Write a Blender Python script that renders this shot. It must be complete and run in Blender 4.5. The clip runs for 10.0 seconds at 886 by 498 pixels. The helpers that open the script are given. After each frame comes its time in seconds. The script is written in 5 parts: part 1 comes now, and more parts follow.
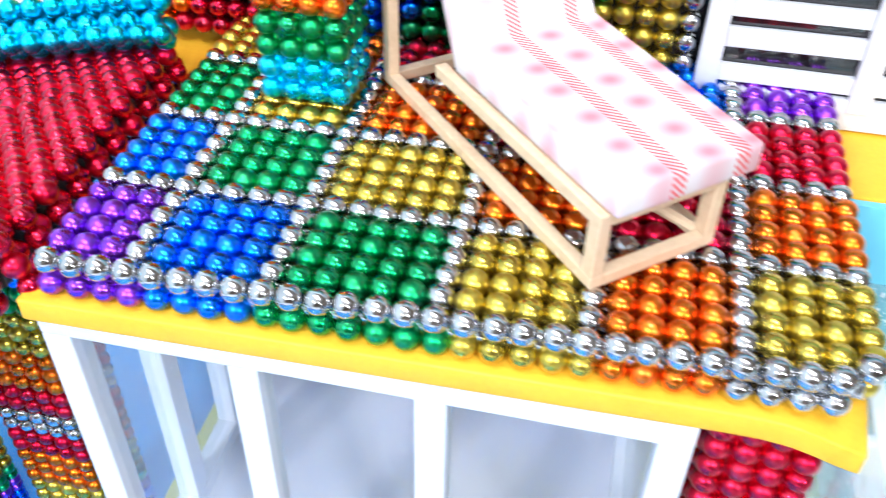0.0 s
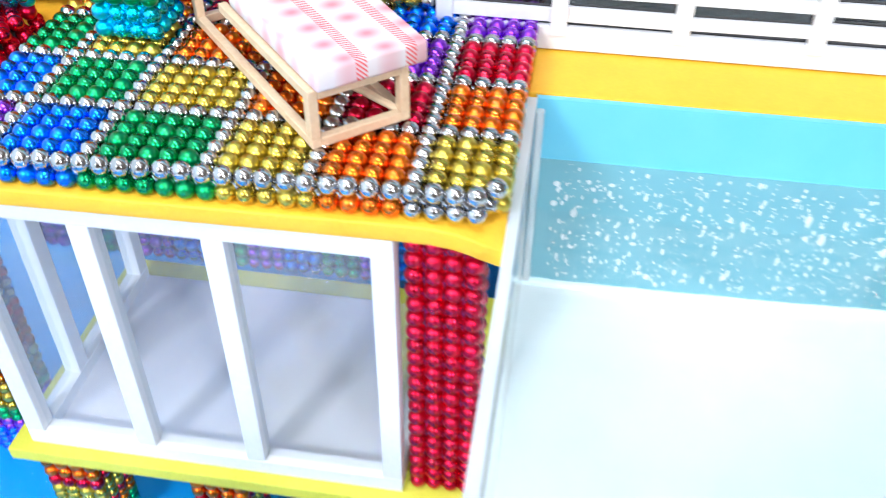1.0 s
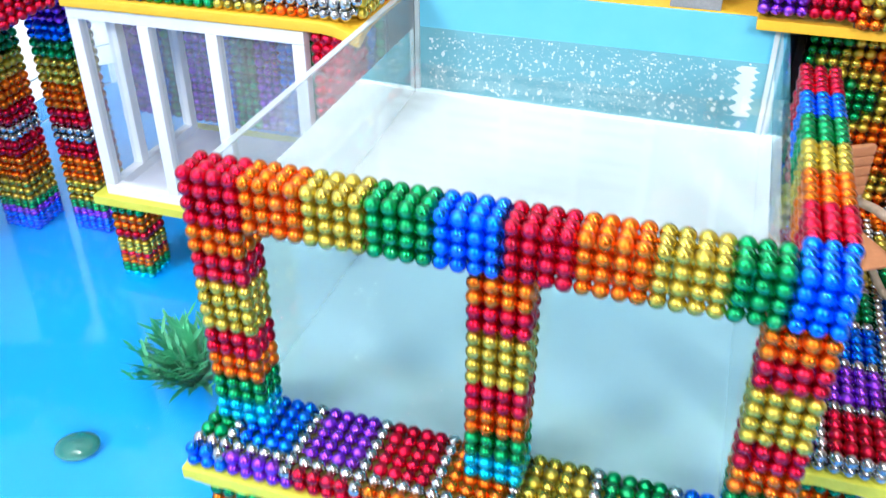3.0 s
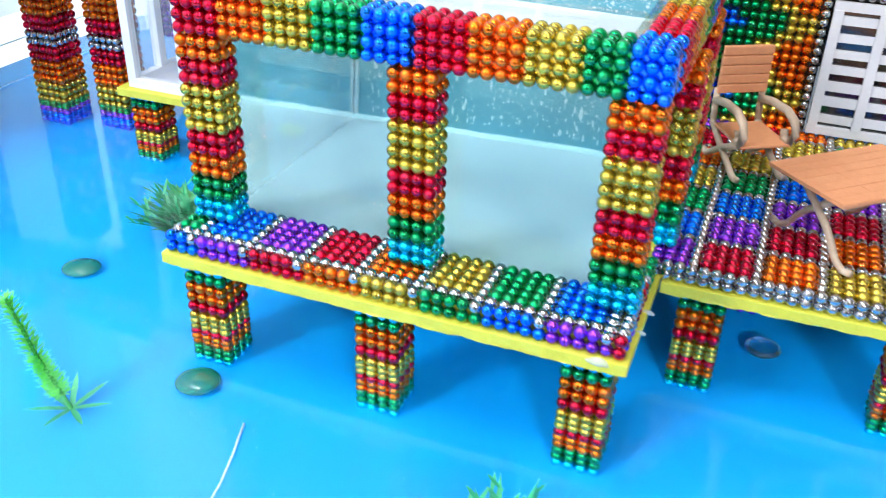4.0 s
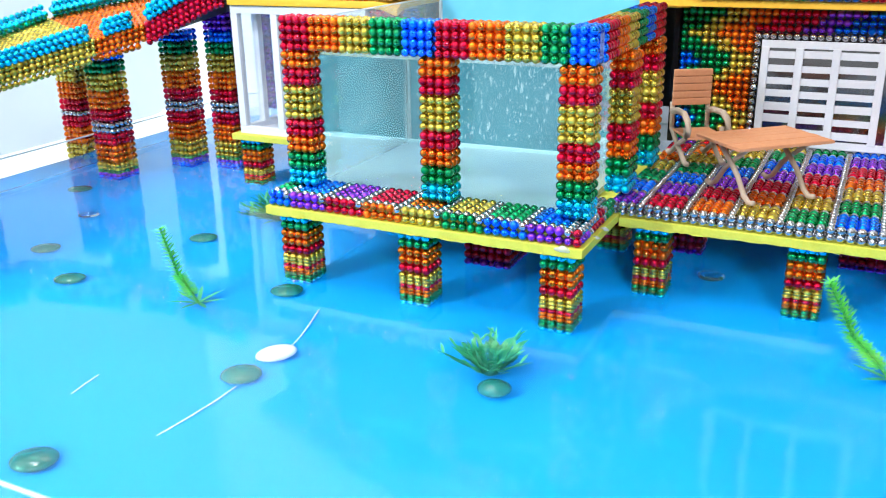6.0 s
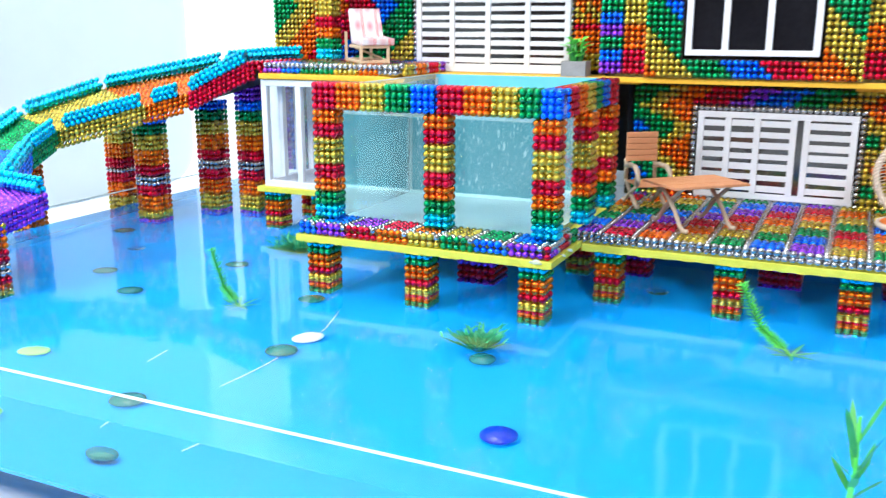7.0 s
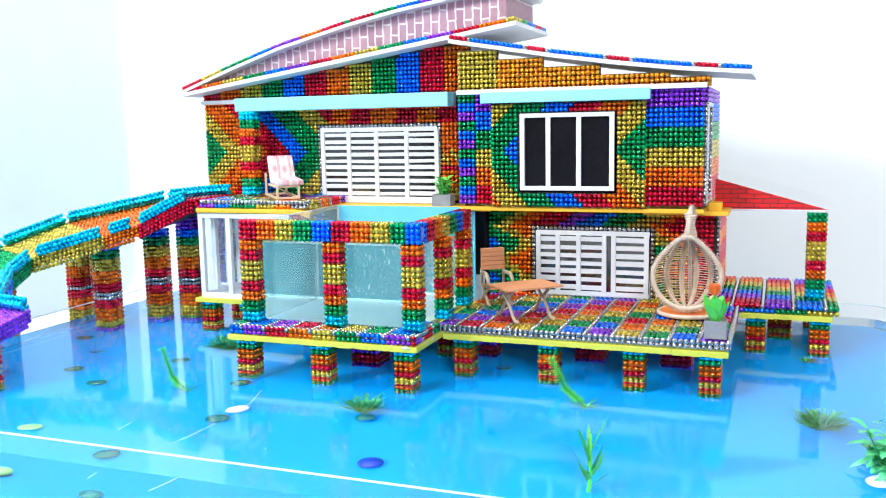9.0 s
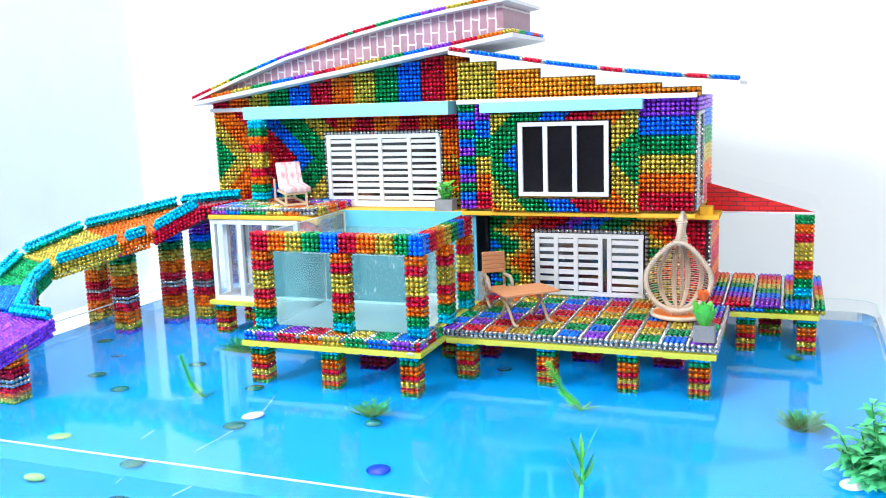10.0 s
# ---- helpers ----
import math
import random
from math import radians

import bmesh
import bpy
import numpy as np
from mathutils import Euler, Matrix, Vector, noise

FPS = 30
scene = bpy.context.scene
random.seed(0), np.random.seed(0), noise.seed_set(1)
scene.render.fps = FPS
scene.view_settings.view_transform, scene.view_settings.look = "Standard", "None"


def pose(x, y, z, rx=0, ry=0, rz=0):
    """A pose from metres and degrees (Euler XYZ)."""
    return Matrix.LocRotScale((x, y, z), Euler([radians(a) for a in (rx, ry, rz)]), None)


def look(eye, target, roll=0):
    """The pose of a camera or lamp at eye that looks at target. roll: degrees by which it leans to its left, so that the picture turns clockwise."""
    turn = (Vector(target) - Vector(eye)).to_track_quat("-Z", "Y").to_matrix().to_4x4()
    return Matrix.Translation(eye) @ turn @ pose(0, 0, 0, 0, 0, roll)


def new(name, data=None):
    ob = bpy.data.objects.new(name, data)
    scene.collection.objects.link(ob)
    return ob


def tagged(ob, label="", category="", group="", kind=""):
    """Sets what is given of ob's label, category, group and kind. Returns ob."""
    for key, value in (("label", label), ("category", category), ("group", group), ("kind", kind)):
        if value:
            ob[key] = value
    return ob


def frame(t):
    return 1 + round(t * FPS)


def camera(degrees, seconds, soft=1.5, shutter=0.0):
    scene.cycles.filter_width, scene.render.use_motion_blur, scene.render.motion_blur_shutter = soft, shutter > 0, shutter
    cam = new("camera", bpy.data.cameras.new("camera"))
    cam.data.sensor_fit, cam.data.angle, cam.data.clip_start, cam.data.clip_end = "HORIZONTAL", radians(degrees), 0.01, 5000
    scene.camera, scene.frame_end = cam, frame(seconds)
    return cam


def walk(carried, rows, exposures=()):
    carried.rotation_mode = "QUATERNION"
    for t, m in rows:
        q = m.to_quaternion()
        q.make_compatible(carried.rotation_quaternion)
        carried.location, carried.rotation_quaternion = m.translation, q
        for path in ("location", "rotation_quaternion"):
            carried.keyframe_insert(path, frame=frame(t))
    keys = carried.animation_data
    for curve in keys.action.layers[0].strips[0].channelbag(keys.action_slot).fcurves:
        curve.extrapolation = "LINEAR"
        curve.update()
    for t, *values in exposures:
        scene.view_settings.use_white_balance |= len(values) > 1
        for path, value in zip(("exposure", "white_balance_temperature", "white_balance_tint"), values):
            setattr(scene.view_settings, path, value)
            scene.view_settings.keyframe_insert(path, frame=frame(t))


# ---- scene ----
cam = camera(52.4, 10.0, 1.0, 0.4)
S = 0.05  # ten balls of 5 mm
PATH = [
    (0, (-0.867, 1.089, 4.377), (-1.173, 2.582, 3.082), 1.2),
    (0.5, (-0.311, 0.765, 4.413), (-0.581, 2.274, 3.129), -0.1),
    (1, (0.323, -0.084, 4.733), (0.095, 1.427, 3.443), 0.5),
    (1.5, (1.078, -0.874, 4.937), (0.789, 0.644, 3.668), 0.1),
    (2, (1.806, -1.540, 4.959), (1.418, -0.008, 3.733), -0.7),
    (2.2, (2.047, -1.856, 4.954), (1.631, -0.314, 3.750), -0.8),
    (3.3, (3.424, -4.278, 4.456), (2.882, -2.669, 3.399), 0.5),
    (3.5, (3.669, -4.613, 4.281), (3.117, -2.997, 3.24), 1.1),
    (4, (4.502, -5.276, 3.861), (3.887, -3.655, 2.864), 1.7),
    (4.5, (5.063, -5.716, 3.667), (4.42, -4.069, 2.733), 1.6),
    (5, (5.558, -6.364, 3.429), (4.843, -4.689, 2.602), -0.0),
    (5.5, (6.051, -7.32, 3.14), (5.25, -5.636, 2.419), -1.0),
    (5.7, (6.226, -7.697, 3.195), (5.397, -6.022, 2.484), -1.1),
    (6.8, (7.206, -10.391, 3.028), (6.364, -8.655, 2.5), 0.0),
    (7, (7.428, -10.846, 3.022), (6.608, -9.089, 2.535), 0.0),
    (7.5, (8.121, -11.868, 3.132), (7.346, -10.065, 2.745), -0.6),
    (8, (8.802, -12.791, 3.261), (8.07, -10.956, 2.951), -0.8),
    (8.5, (9.418, -13.704, 3.487), (8.716, -11.851, 3.215), -0.8),
    (9, (9.923, -14.512, 3.935), (9.225, -12.657, 3.662), -1.1),
    (9.5, (10.226, -14.959, 4.428), (9.518, -13.113, 4.128), -1.6),
    (10, (10.311, -15.127, 4.785), (9.598, -13.289, 4.449), -2.0),
]
walk(cam, [(t, look(Vector(eye) * S, Vector(target) * S, roll)) for t, eye, target, roll in PATH], ((0, 0.03, 6300, 12), (1, -0.09, 6300, 12), (2.2, -0.12, 6350, 12), (3.5, -0.18, 6400, 11), (5.5, -0.2, 6450, 11), (7.5, -0.16, 6450, 9), (10, -0.17, 6450, 8)))

# ---- world and light ----
U = 0.005  # one ball
world = bpy.data.worlds.new("world")
scene.world = world
world.use_nodes = True
world.node_tree.nodes["Background"].inputs[0].default_value = (0.86, 0.93, 1.0, 1)
world.node_tree.nodes["Background"].inputs[1].default_value = 0.35


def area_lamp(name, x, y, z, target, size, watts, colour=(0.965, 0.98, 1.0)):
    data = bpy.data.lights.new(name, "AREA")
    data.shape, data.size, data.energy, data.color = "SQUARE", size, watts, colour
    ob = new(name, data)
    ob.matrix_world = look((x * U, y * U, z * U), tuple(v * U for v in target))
    return tagged(ob, "unseen square white area lamp added to light the model", "lamp")


# Unseen lamps, added to light the model from above and from the front.
area_lamp("added_lamp", 5, -50, 322, (15, -10, 0), 2.4, 12)
area_lamp("added_lamp", 20, -70, 300, (15, 0, 0), 0.26, 9)
area_lamp("added_lamp", 190, -260, 210, (50, 20, 10), 0.26, 22)
area_lamp("added_lamp", -120, -230, 200, (-10, 30, 10), 0.3, 22)
# Unseen lamp, added to whiten the backdrop.
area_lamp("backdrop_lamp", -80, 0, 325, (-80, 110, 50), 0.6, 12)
scene.view_settings.exposure = 0.0


# ---- materials ----
def nodes_of(name):
    mat = bpy.data.materials.new(name)
    mat.use_nodes = True
    tree = mat.node_tree
    return mat, tree, tree.nodes["Principled BSDF"]


def link(tree, a, b):
    tree.links.new(a, b)


def noise_node(tree, scale, detail=3.0):
    coord = tree.nodes.new("ShaderNodeNewGeometry")
    n = tree.nodes.new("ShaderNodeTexNoise")
    n.inputs["Scale"].default_value, n.inputs["Detail"].default_value = scale, detail
    link(tree, coord.outputs["Position"], n.inputs["Vector"])
    return n


def ramp_between(tree, source, a, b, lo=0.3, hi=0.7):
    r = tree.nodes.new("ShaderNodeValToRGB")
    r.color_ramp.elements[0].position, r.color_ramp.elements[1].position = lo, hi
    r.color_ramp.elements[0].color, r.color_ramp.elements[1].color = (*a, 1), (*b, 1)
    link(tree, source, r.inputs[0])
    return r


def plain(name, a, b, rough=0.5, scale=200, metal=0.0, bump=0.0, coat=0.0):
    """A surface between two colours, with grain at two scales."""
    mat, tree, bsdf = nodes_of(name)
    n = noise_node(tree, scale)
    m = noise_node(tree, scale / 9, 2)
    add = tree.nodes.new("ShaderNodeMath")
    add.operation = "ADD"
    half = tree.nodes.new("ShaderNodeMath")
    half.operation, half.inputs[1].default_value = "MULTIPLY", 0.5
    link(tree, n.outputs[0], add.inputs[0]), link(tree, m.outputs[0], add.inputs[1]), link(tree, add.outputs[0], half.inputs[0])
    link(tree, ramp_between(tree, half.outputs[0], a, b).outputs[0], bsdf.inputs["Base Color"])
    bsdf.inputs["Roughness"].default_value, bsdf.inputs["Metallic"].default_value = rough, metal
    bsdf.inputs["Coat Weight"].default_value = coat
    if bump:
        bm_ = tree.nodes.new("ShaderNodeBump")
        bm_.inputs["Strength"].default_value, bm_.inputs["Distance"].default_value = bump, 0.0005
        link(tree, n.outputs[0], bm_.inputs["Height"]), link(tree, bm_.outputs[0], bsdf.inputs["Normal"])
    return mat


def ball_material(name, colour, metal=0.94, rough=0.24):
    mat, tree, bsdf = nodes_of(name)
    info, geo = tree.nodes.new("ShaderNodeObjectInfo"), tree.nodes.new("ShaderNodeNewGeometry")
    add = tree.nodes.new("ShaderNodeMath")
    add.operation = "ADD"
    fract = tree.nodes.new("ShaderNodeMath")
    fract.operation = "FRACT"
    link(tree, info.outputs["Random"], add.inputs[0]), link(tree, geo.outputs["Random Per Island"], add.inputs[1])
    link(tree, add.outputs[0], fract.inputs[0])
    dim = tuple(0.90 * c for c in colour)
    lit = tuple(min(1, 1.10 * c) for c in colour)
    link(tree, ramp_between(tree, fract.outputs[0], dim, lit, 0, 1).outputs[0], bsdf.inputs["Base Color"])
    spread = tree.nodes.new("ShaderNodeMapRange")
    spread.inputs[3].default_value, spread.inputs[4].default_value = rough - 0.05, rough + 0.07
    link(tree, fract.outputs[0], spread.inputs[0]), link(tree, spread.outputs[0], bsdf.inputs["Roughness"])
    bsdf.inputs["Metallic"].default_value = metal
    bsdf.inputs["Coat Weight"].default_value, bsdf.inputs["Coat Roughness"].default_value = 0.5, 0.05
    return mat


BALL = {
    "R": ball_material("red_ball", (0.62, 0.004, 0.04)),
    "O": ball_material("orange_ball", (0.80, 0.17, 0.006)),
    "Y": ball_material("gold_ball", (0.58, 0.45, 0.06)),
    "A": ball_material("amber_ball", (0.82, 0.34, 0.02)),
    "G": ball_material("green_ball", (0.0, 0.32, 0.10)),
    "B": ball_material("blue_ball", (0.0, 0.18, 0.90)),
    "P": ball_material("purple_ball", (0.27, 0.045, 0.66)),
    "T": ball_material("teal_ball", (0.0, 0.58, 0.82)),
    "S": ball_material("silver_ball", (0.52, 0.52, 0.53), 1.0, 0.09),
}
HUES = "ROYGBPTSA"
YELLOW = plain("yellow_foam", (0.80, 0.43, 0.02), (0.88, 0.50, 0.03), 0.55, 900, bump=0.15)
FILMBLACK = plain("glossy_dark_film", (0.004, 0.004, 0.006), (0.01, 0.009, 0.012), 0.09, 300)
FILMBLACK.node_tree.nodes["Principled BSDF"].inputs["IOR"].default_value = 1.9
LIME = plain("lime_foam_edge", (0.56, 0.58, 0.05), (0.66, 0.66, 0.08), 0.6, 900, bump=0.4)
WHITE = plain("white_card", (0.67, 0.69, 0.74), (0.73, 0.75, 0.79), 0.5, 700, bump=0.1)
LILAC = plain("lilac_white_card", (0.62, 0.62, 0.68), (0.70, 0.69, 0.75), 0.3, 500)
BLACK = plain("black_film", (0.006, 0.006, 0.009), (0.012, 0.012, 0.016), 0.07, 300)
BLACK.node_tree.nodes["Principled BSDF"].inputs["IOR"].default_value = 1.32
# Near-black, so the shade in the gaps between balls is in its colour.
SHADECORE = plain("shade_core", (0.018, 0.014, 0.013), (0.035, 0.028, 0.026), 0.5, 500)
TEAL = plain("wet_teal_glass", (0.085, 0.27, 0.33), (0.13, 0.33, 0.39), 0.25, 60)
CYAN = plain("light_blue_foam", (0.23, 0.68, 0.78), (0.29, 0.74, 0.83), 0.6, 500, bump=0.15)
CYANBACK = plain("light_blue_panel", (0.10, 0.48, 0.68), (0.14, 0.54, 0.73), 0.45, 60)
WOOD = plain("pale_wood", (0.62, 0.45, 0.29), (0.74, 0.58, 0.40), 0.6, 800, bump=0.3)
TERRA = plain("terracotta_wood", (0.58, 0.24, 0.11), (0.68, 0.31, 0.15), 0.55, 500, bump=0.3)
TWIG = plain("taupe_clay", (0.44, 0.33, 0.24), (0.56, 0.45, 0.34), 0.75, 900, bump=0.5)
ROPE = plain("jute_rope", (0.54, 0.42, 0.33), (0.72, 0.60, 0.50), 0.85, 1500, bump=0.8)
JUTE = plain("brown_jute", (0.42, 0.30, 0.22), (0.54, 0.41, 0.31), 0.85, 1500, bump=0.8)
ORANGE = plain("orange_felt", (0.80, 0.19, 0.03), (0.86, 0.25, 0.05), 0.7, 900, bump=0.3)
GREY = plain("grey_cement", (0.22, 0.22, 0.23), (0.32, 0.32, 0.33), 0.7, 700, bump=0.4)
LEAF = plain("leaf_plastic", (0.03, 0.30, 0.05), (0.08, 0.45, 0.09), 0.4, 300)
LEAFDARK = plain("dark_leaf_plastic", (0.02, 0.27, 0.12), (0.06, 0.42, 0.19), 0.45, 300)
TUFTLEAF = plain("bluish_grass_plastic", (0.01, 0.25, 0.11), (0.05, 0.40, 0.17), 0.45, 300)
LIMELEAF = plain("lime_leaf_plastic", (0.09, 0.62, 0.07), (0.18, 0.76, 0.12), 0.4, 300)
BUSHLEAF = plain("mint_leaf_plastic", (0.06, 0.52, 0.20), (0.14, 0.66, 0.30), 0.4, 300)
FLOWER = plain("orange_petal", (0.85, 0.13, 0.02), (0.9, 0.2, 0.03), 0.5, 300)
WALLPAINT = plain("white_backdrop", (0.86, 0.905, 0.94), (0.88, 0.925, 0.955), 0.7, 8)
# Tone of the unseen walls, set for what the balls reflect.
UNSEENGREY = plain("unseen_wall_grey", (0.21, 0.175, 0.145), (0.25, 0.21, 0.175), 0.7, 8)
TABLE = plain("white_table", (0.78, 0.80, 0.82), (0.83, 0.85, 0.86), 0.45, 20)
FLOORBLUE = plain("blue_pond_floor", (0.0, 0.26, 0.70), (0.0, 0.30, 0.77), 0.35, 10)
TANKFLOOR = plain("white_tank_floor", (0.50, 0.56, 0.58), (0.58, 0.64, 0.65), 0.4, 40)
PEBBLE = {
    "green": plain("green_glass_pebble", (0.008, 0.17, 0.13), (0.025, 0.26, 0.20), 0.08, 200),
    "white": plain("white_pebble", (0.78, 0.78, 0.76), (0.85, 0.85, 0.83), 0.3, 100),
    "lime": plain("lime_pebble", (0.22, 0.52, 0.12), (0.32, 0.62, 0.18), 0.3, 100),
    "clear": plain("clear_glass_bead", (0.60, 0.78, 0.92), (0.75, 0.88, 0.97), 0.03, 200),
    "blue": plain("deep_blue_pebble", (0.0, 0.01, 0.50), (0.0, 0.03, 0.66), 0.15, 100),
}

for key in ("green", "blue", "clear"):
    shiny = PEBBLE[key].node_tree.nodes["Principled BSDF"]
    shiny.inputs["IOR"].default_value = 1.5
    shiny.inputs["Coat Weight"].default_value = 1.0
    shiny.inputs["Transmission Weight"].default_value = 1.0 if key == "clear" else 0.35


def brick_paper(name, brick, brick2, mortar, width, height, upright=False, warp=0.0):
    """Printed brick paper; the pattern lies in x and z."""
    mat, tree, bsdf = nodes_of(name)
    geo = tree.nodes.new("ShaderNodeNewGeometry")
    split, join = tree.nodes.new("ShaderNodeSeparateXYZ"), tree.nodes.new("ShaderNodeCombineXYZ")
    link(tree, geo.outputs["Position"], split.inputs[0])
    link(tree, split.outputs["Z" if upright else "X"], join.inputs[0]), link(tree, split.outputs["X" if upright else "Z"], join.inputs[1])
    b = tree.nodes.new("ShaderNodeTexBrick")
    b.inputs["Scale"].default_value = 1.0
    b.inputs["Brick Width"].default_value, b.inputs["Row Height"].default_value = width, height
    b.inputs["Mortar Size"].default_value, b.inputs["Mortar Smooth"].default_value = height * 0.11, 0.2
    b.inputs["Color1"].default_value, b.inputs["Color2"].default_value, b.inputs["Mortar"].default_value = (*brick, 1), (*brick2, 1), (*mortar, 1)
    sway = noise_node(tree, 90, 2)
    shift = tree.nodes.new("ShaderNodeVectorMath")
    shift.operation, shift.inputs[1].default_value = "MULTIPLY_ADD", (warp, warp, 0)
    link(tree, sway.outputs["Color"], shift.inputs[0]), link(tree, join.outputs[0], shift.inputs[2])
    link(tree, shift.outputs[0], b.inputs["Vector"])
    fade = tree.nodes.new("ShaderNodeMixRGB")
    fade.blend_type, fade.inputs[0].default_value = "MULTIPLY", 0.6
    patches = noise_node(tree, 140, 4)
    link(tree, b.outputs["Color"], fade.inputs[1])
    link(tree, ramp_between(tree, patches.outputs[0], (0.72, 0.70, 0.72), (1, 1, 1)).outputs[0], fade.inputs[2])
    link(tree, fade.outputs[0], bsdf.inputs["Base Color"])
    bsdf.inputs["Roughness"].default_value = 0.5
    return mat


PINK = brick_paper("pink_brick_paper", (0.52, 0.31, 0.39), (0.40, 0.21, 0.29), (0.80, 0.74, 0.77), 0.024, 0.0098, True, 0.003)
REDBRICK = brick_paper("red_brick_paper", (0.90, 0.006, 0.010), (0.72, 0.004, 0.008), (0.16, 0.015, 0.015), 0.016, 0.0048, False, 0.002)


def cloth():
    """White cotton with soft pink blots and two woven red stripes."""
    mat, tree, bsdf = nodes_of("pink_print_cotton")
    coord = tree.nodes.new("ShaderNodeTexCoord")
    split = tree.nodes.new("ShaderNodeSeparateXYZ")
    link(tree, coord.outputs["Object"], split.inputs[0])
    stripe = None
    for at in (-0.05, 2.6):
        off = tree.nodes.new("ShaderNodeMath")
        off.operation, off.inputs[1].default_value, off.inputs[2].default_value = "COMPARE", at * U, 0.3 * U
        link(tree, split.outputs["X"], off.inputs[0])
        if stripe:
            top = tree.nodes.new("ShaderNodeMath")
            top.operation = "MAXIMUM"
            link(tree, stripe.outputs[0], top.inputs[0]), link(tree, off.outputs[0], top.inputs[1])
            stripe = top
        else:
            stripe = off
    wave = tree.nodes.new("ShaderNodeTexWave")
    wave.wave_type, wave.bands_direction = "BANDS", "DIAGONAL"
    wave.inputs["Scale"].default_value = 500
    link(tree, coord.outputs["Object"], wave.inputs["Vector"])
    woven = tree.nodes.new("ShaderNodeMath")
    woven.operation = "MULTIPLY"
    link(tree, stripe.outputs[0], woven.inputs[0]), link(tree, wave.outputs["Fac"], woven.inputs[1])
    grid = tree.nodes.new("ShaderNodeVectorMath")
    grid.operation, grid.inputs[1].default_value, grid.inputs[2].default_value = "MULTIPLY_ADD", (1 / (2.1 * U), 1 / (1.75 * U), 0), (0.476, 0.1, 0)
    link(tree, coord.outputs["Object"], grid.inputs[0])
    vor = tree.nodes.new("ShaderNodeTexVoronoi")
    vor.voronoi_dimensions = "2D"
    vor.inputs["Scale"].default_value, vor.inputs["Randomness"].default_value = 1.0, 0.16
    link(tree, grid.outputs[0], vor.inputs["Vector"])
    blot = ramp_between(tree, vor.outputs["Distance"], (0.64, 0.24, 0.29), (0.66, 0.62, 0.635), 0.06, 0.44)
    mix = tree.nodes.new("ShaderNodeMixRGB")
    mix.inputs[2].default_value = (0.70, 0.09, 0.10, 1)
    link(tree, woven.outputs[0], mix.inputs[0]), link(tree, blot.outputs[0], mix.inputs[1])
    link(tree, mix.outputs[0], bsdf.inputs["Base Color"])
    bsdf.inputs["Roughness"].default_value = 0.85
    return mat


CLOTH = cloth()


def clear_pane(name, tint, gloss=1.0, rough=0.02):
    """A thin clear sheet: it lets light straight through and mirrors by Fresnel."""
    mat, tree, bsdf = nodes_of(name)
    tree.nodes.remove(bsdf)
    out = tree.nodes["Material Output"]
    clear, shine, mix = tree.nodes.new("ShaderNodeBsdfTransparent"), tree.nodes.new("ShaderNodeBsdfGlossy"), tree.nodes.new("ShaderNodeMixShader")
    clear.inputs[0].default_value = (*tint, 1)
    shine.inputs["Roughness"].default_value = rough
    edge, power, scale_ = tree.nodes.new("ShaderNodeLayerWeight"), tree.nodes.new("ShaderNodeMath"), tree.nodes.new("ShaderNodeMath")
    edge.inputs[0].default_value = 0.5
    power.operation, power.inputs[1].default_value = "POWER", 5.0
    scale_.operation, scale_.inputs[1].default_value, scale_.inputs[2].default_value = "MULTIPLY_ADD", 0.8 * gloss, 0.03 * gloss
    link(tree, edge.outputs["Facing"], power.inputs[0]), link(tree, power.outputs[0], scale_.inputs[0]), link(tree, scale_.outputs[0], mix.inputs[0])
    link(tree, clear.outputs[0], mix.inputs[1]), link(tree, shine.outputs[0], mix.inputs[2])
    link(tree, mix.outputs[0], out.inputs[0])
    return mat


TANKGLASS = clear_pane("teal_tinted_glass", (0.66, 0.80, 0.82))
GLASS = clear_pane("clear_glass", (0.93, 0.97, 0.98))
ACRYLIC = clear_pane("clear_acrylic", (0.95, 0.97, 0.98), 0.8)
FILM = clear_pane("clear_corrugated_film", (0.985, 0.99, 0.995), 0.15, 0.1)


def hazy_pane(name, amount, milky=(0.80, 0.86, 0.88), uneven=0.4):
    """Clear sheet with a milky diffuse layer mixed in."""
    mat = clear_pane(name, (0.95, 0.98, 0.99))
    tree = mat.node_tree
    out = tree.nodes["Material Output"]
    base = out.inputs[0].links[0].from_socket
    milk, mix = tree.nodes.new("ShaderNodeBsdfDiffuse"), tree.nodes.new("ShaderNodeMixShader")
    milk.inputs[0].default_value = (*milky, 1)
    n = noise_node(tree, 12, 2)
    r = ramp_between(tree, n.outputs[0], (amount * (1 - uneven),) * 3, (amount * (1 + uneven),) * 3)
    link(tree, r.outputs[0], mix.inputs[0]), link(tree, base, mix.inputs[1]), link(tree, milk.outputs[0], mix.inputs[2])
    link(tree, mix.outputs[0], out.inputs[0])
    return mat


BOARD = hazy_pane("bluish_acrylic", 0.6, (0.70, 0.80, 0.84), 0.03)
# The milk paints white reflections onto the tank's left pane.
HAZY = hazy_pane("reflection_haze_glass", 0.2)
# Smears, plus lilac-white reflections painted in as haze.
ROOMGLASS = hazy_pane("smear_and_haze_glass", 0.055, (0.84, 0.84, 0.92), 0.6)
GLASSEDGE = hazy_pane("polished_glass_edge", 0.5)
EDGEGLASS = plain("frosted_glass_edge", (0.62, 0.78, 0.80), (0.72, 0.86, 0.88), 0.35, 300)


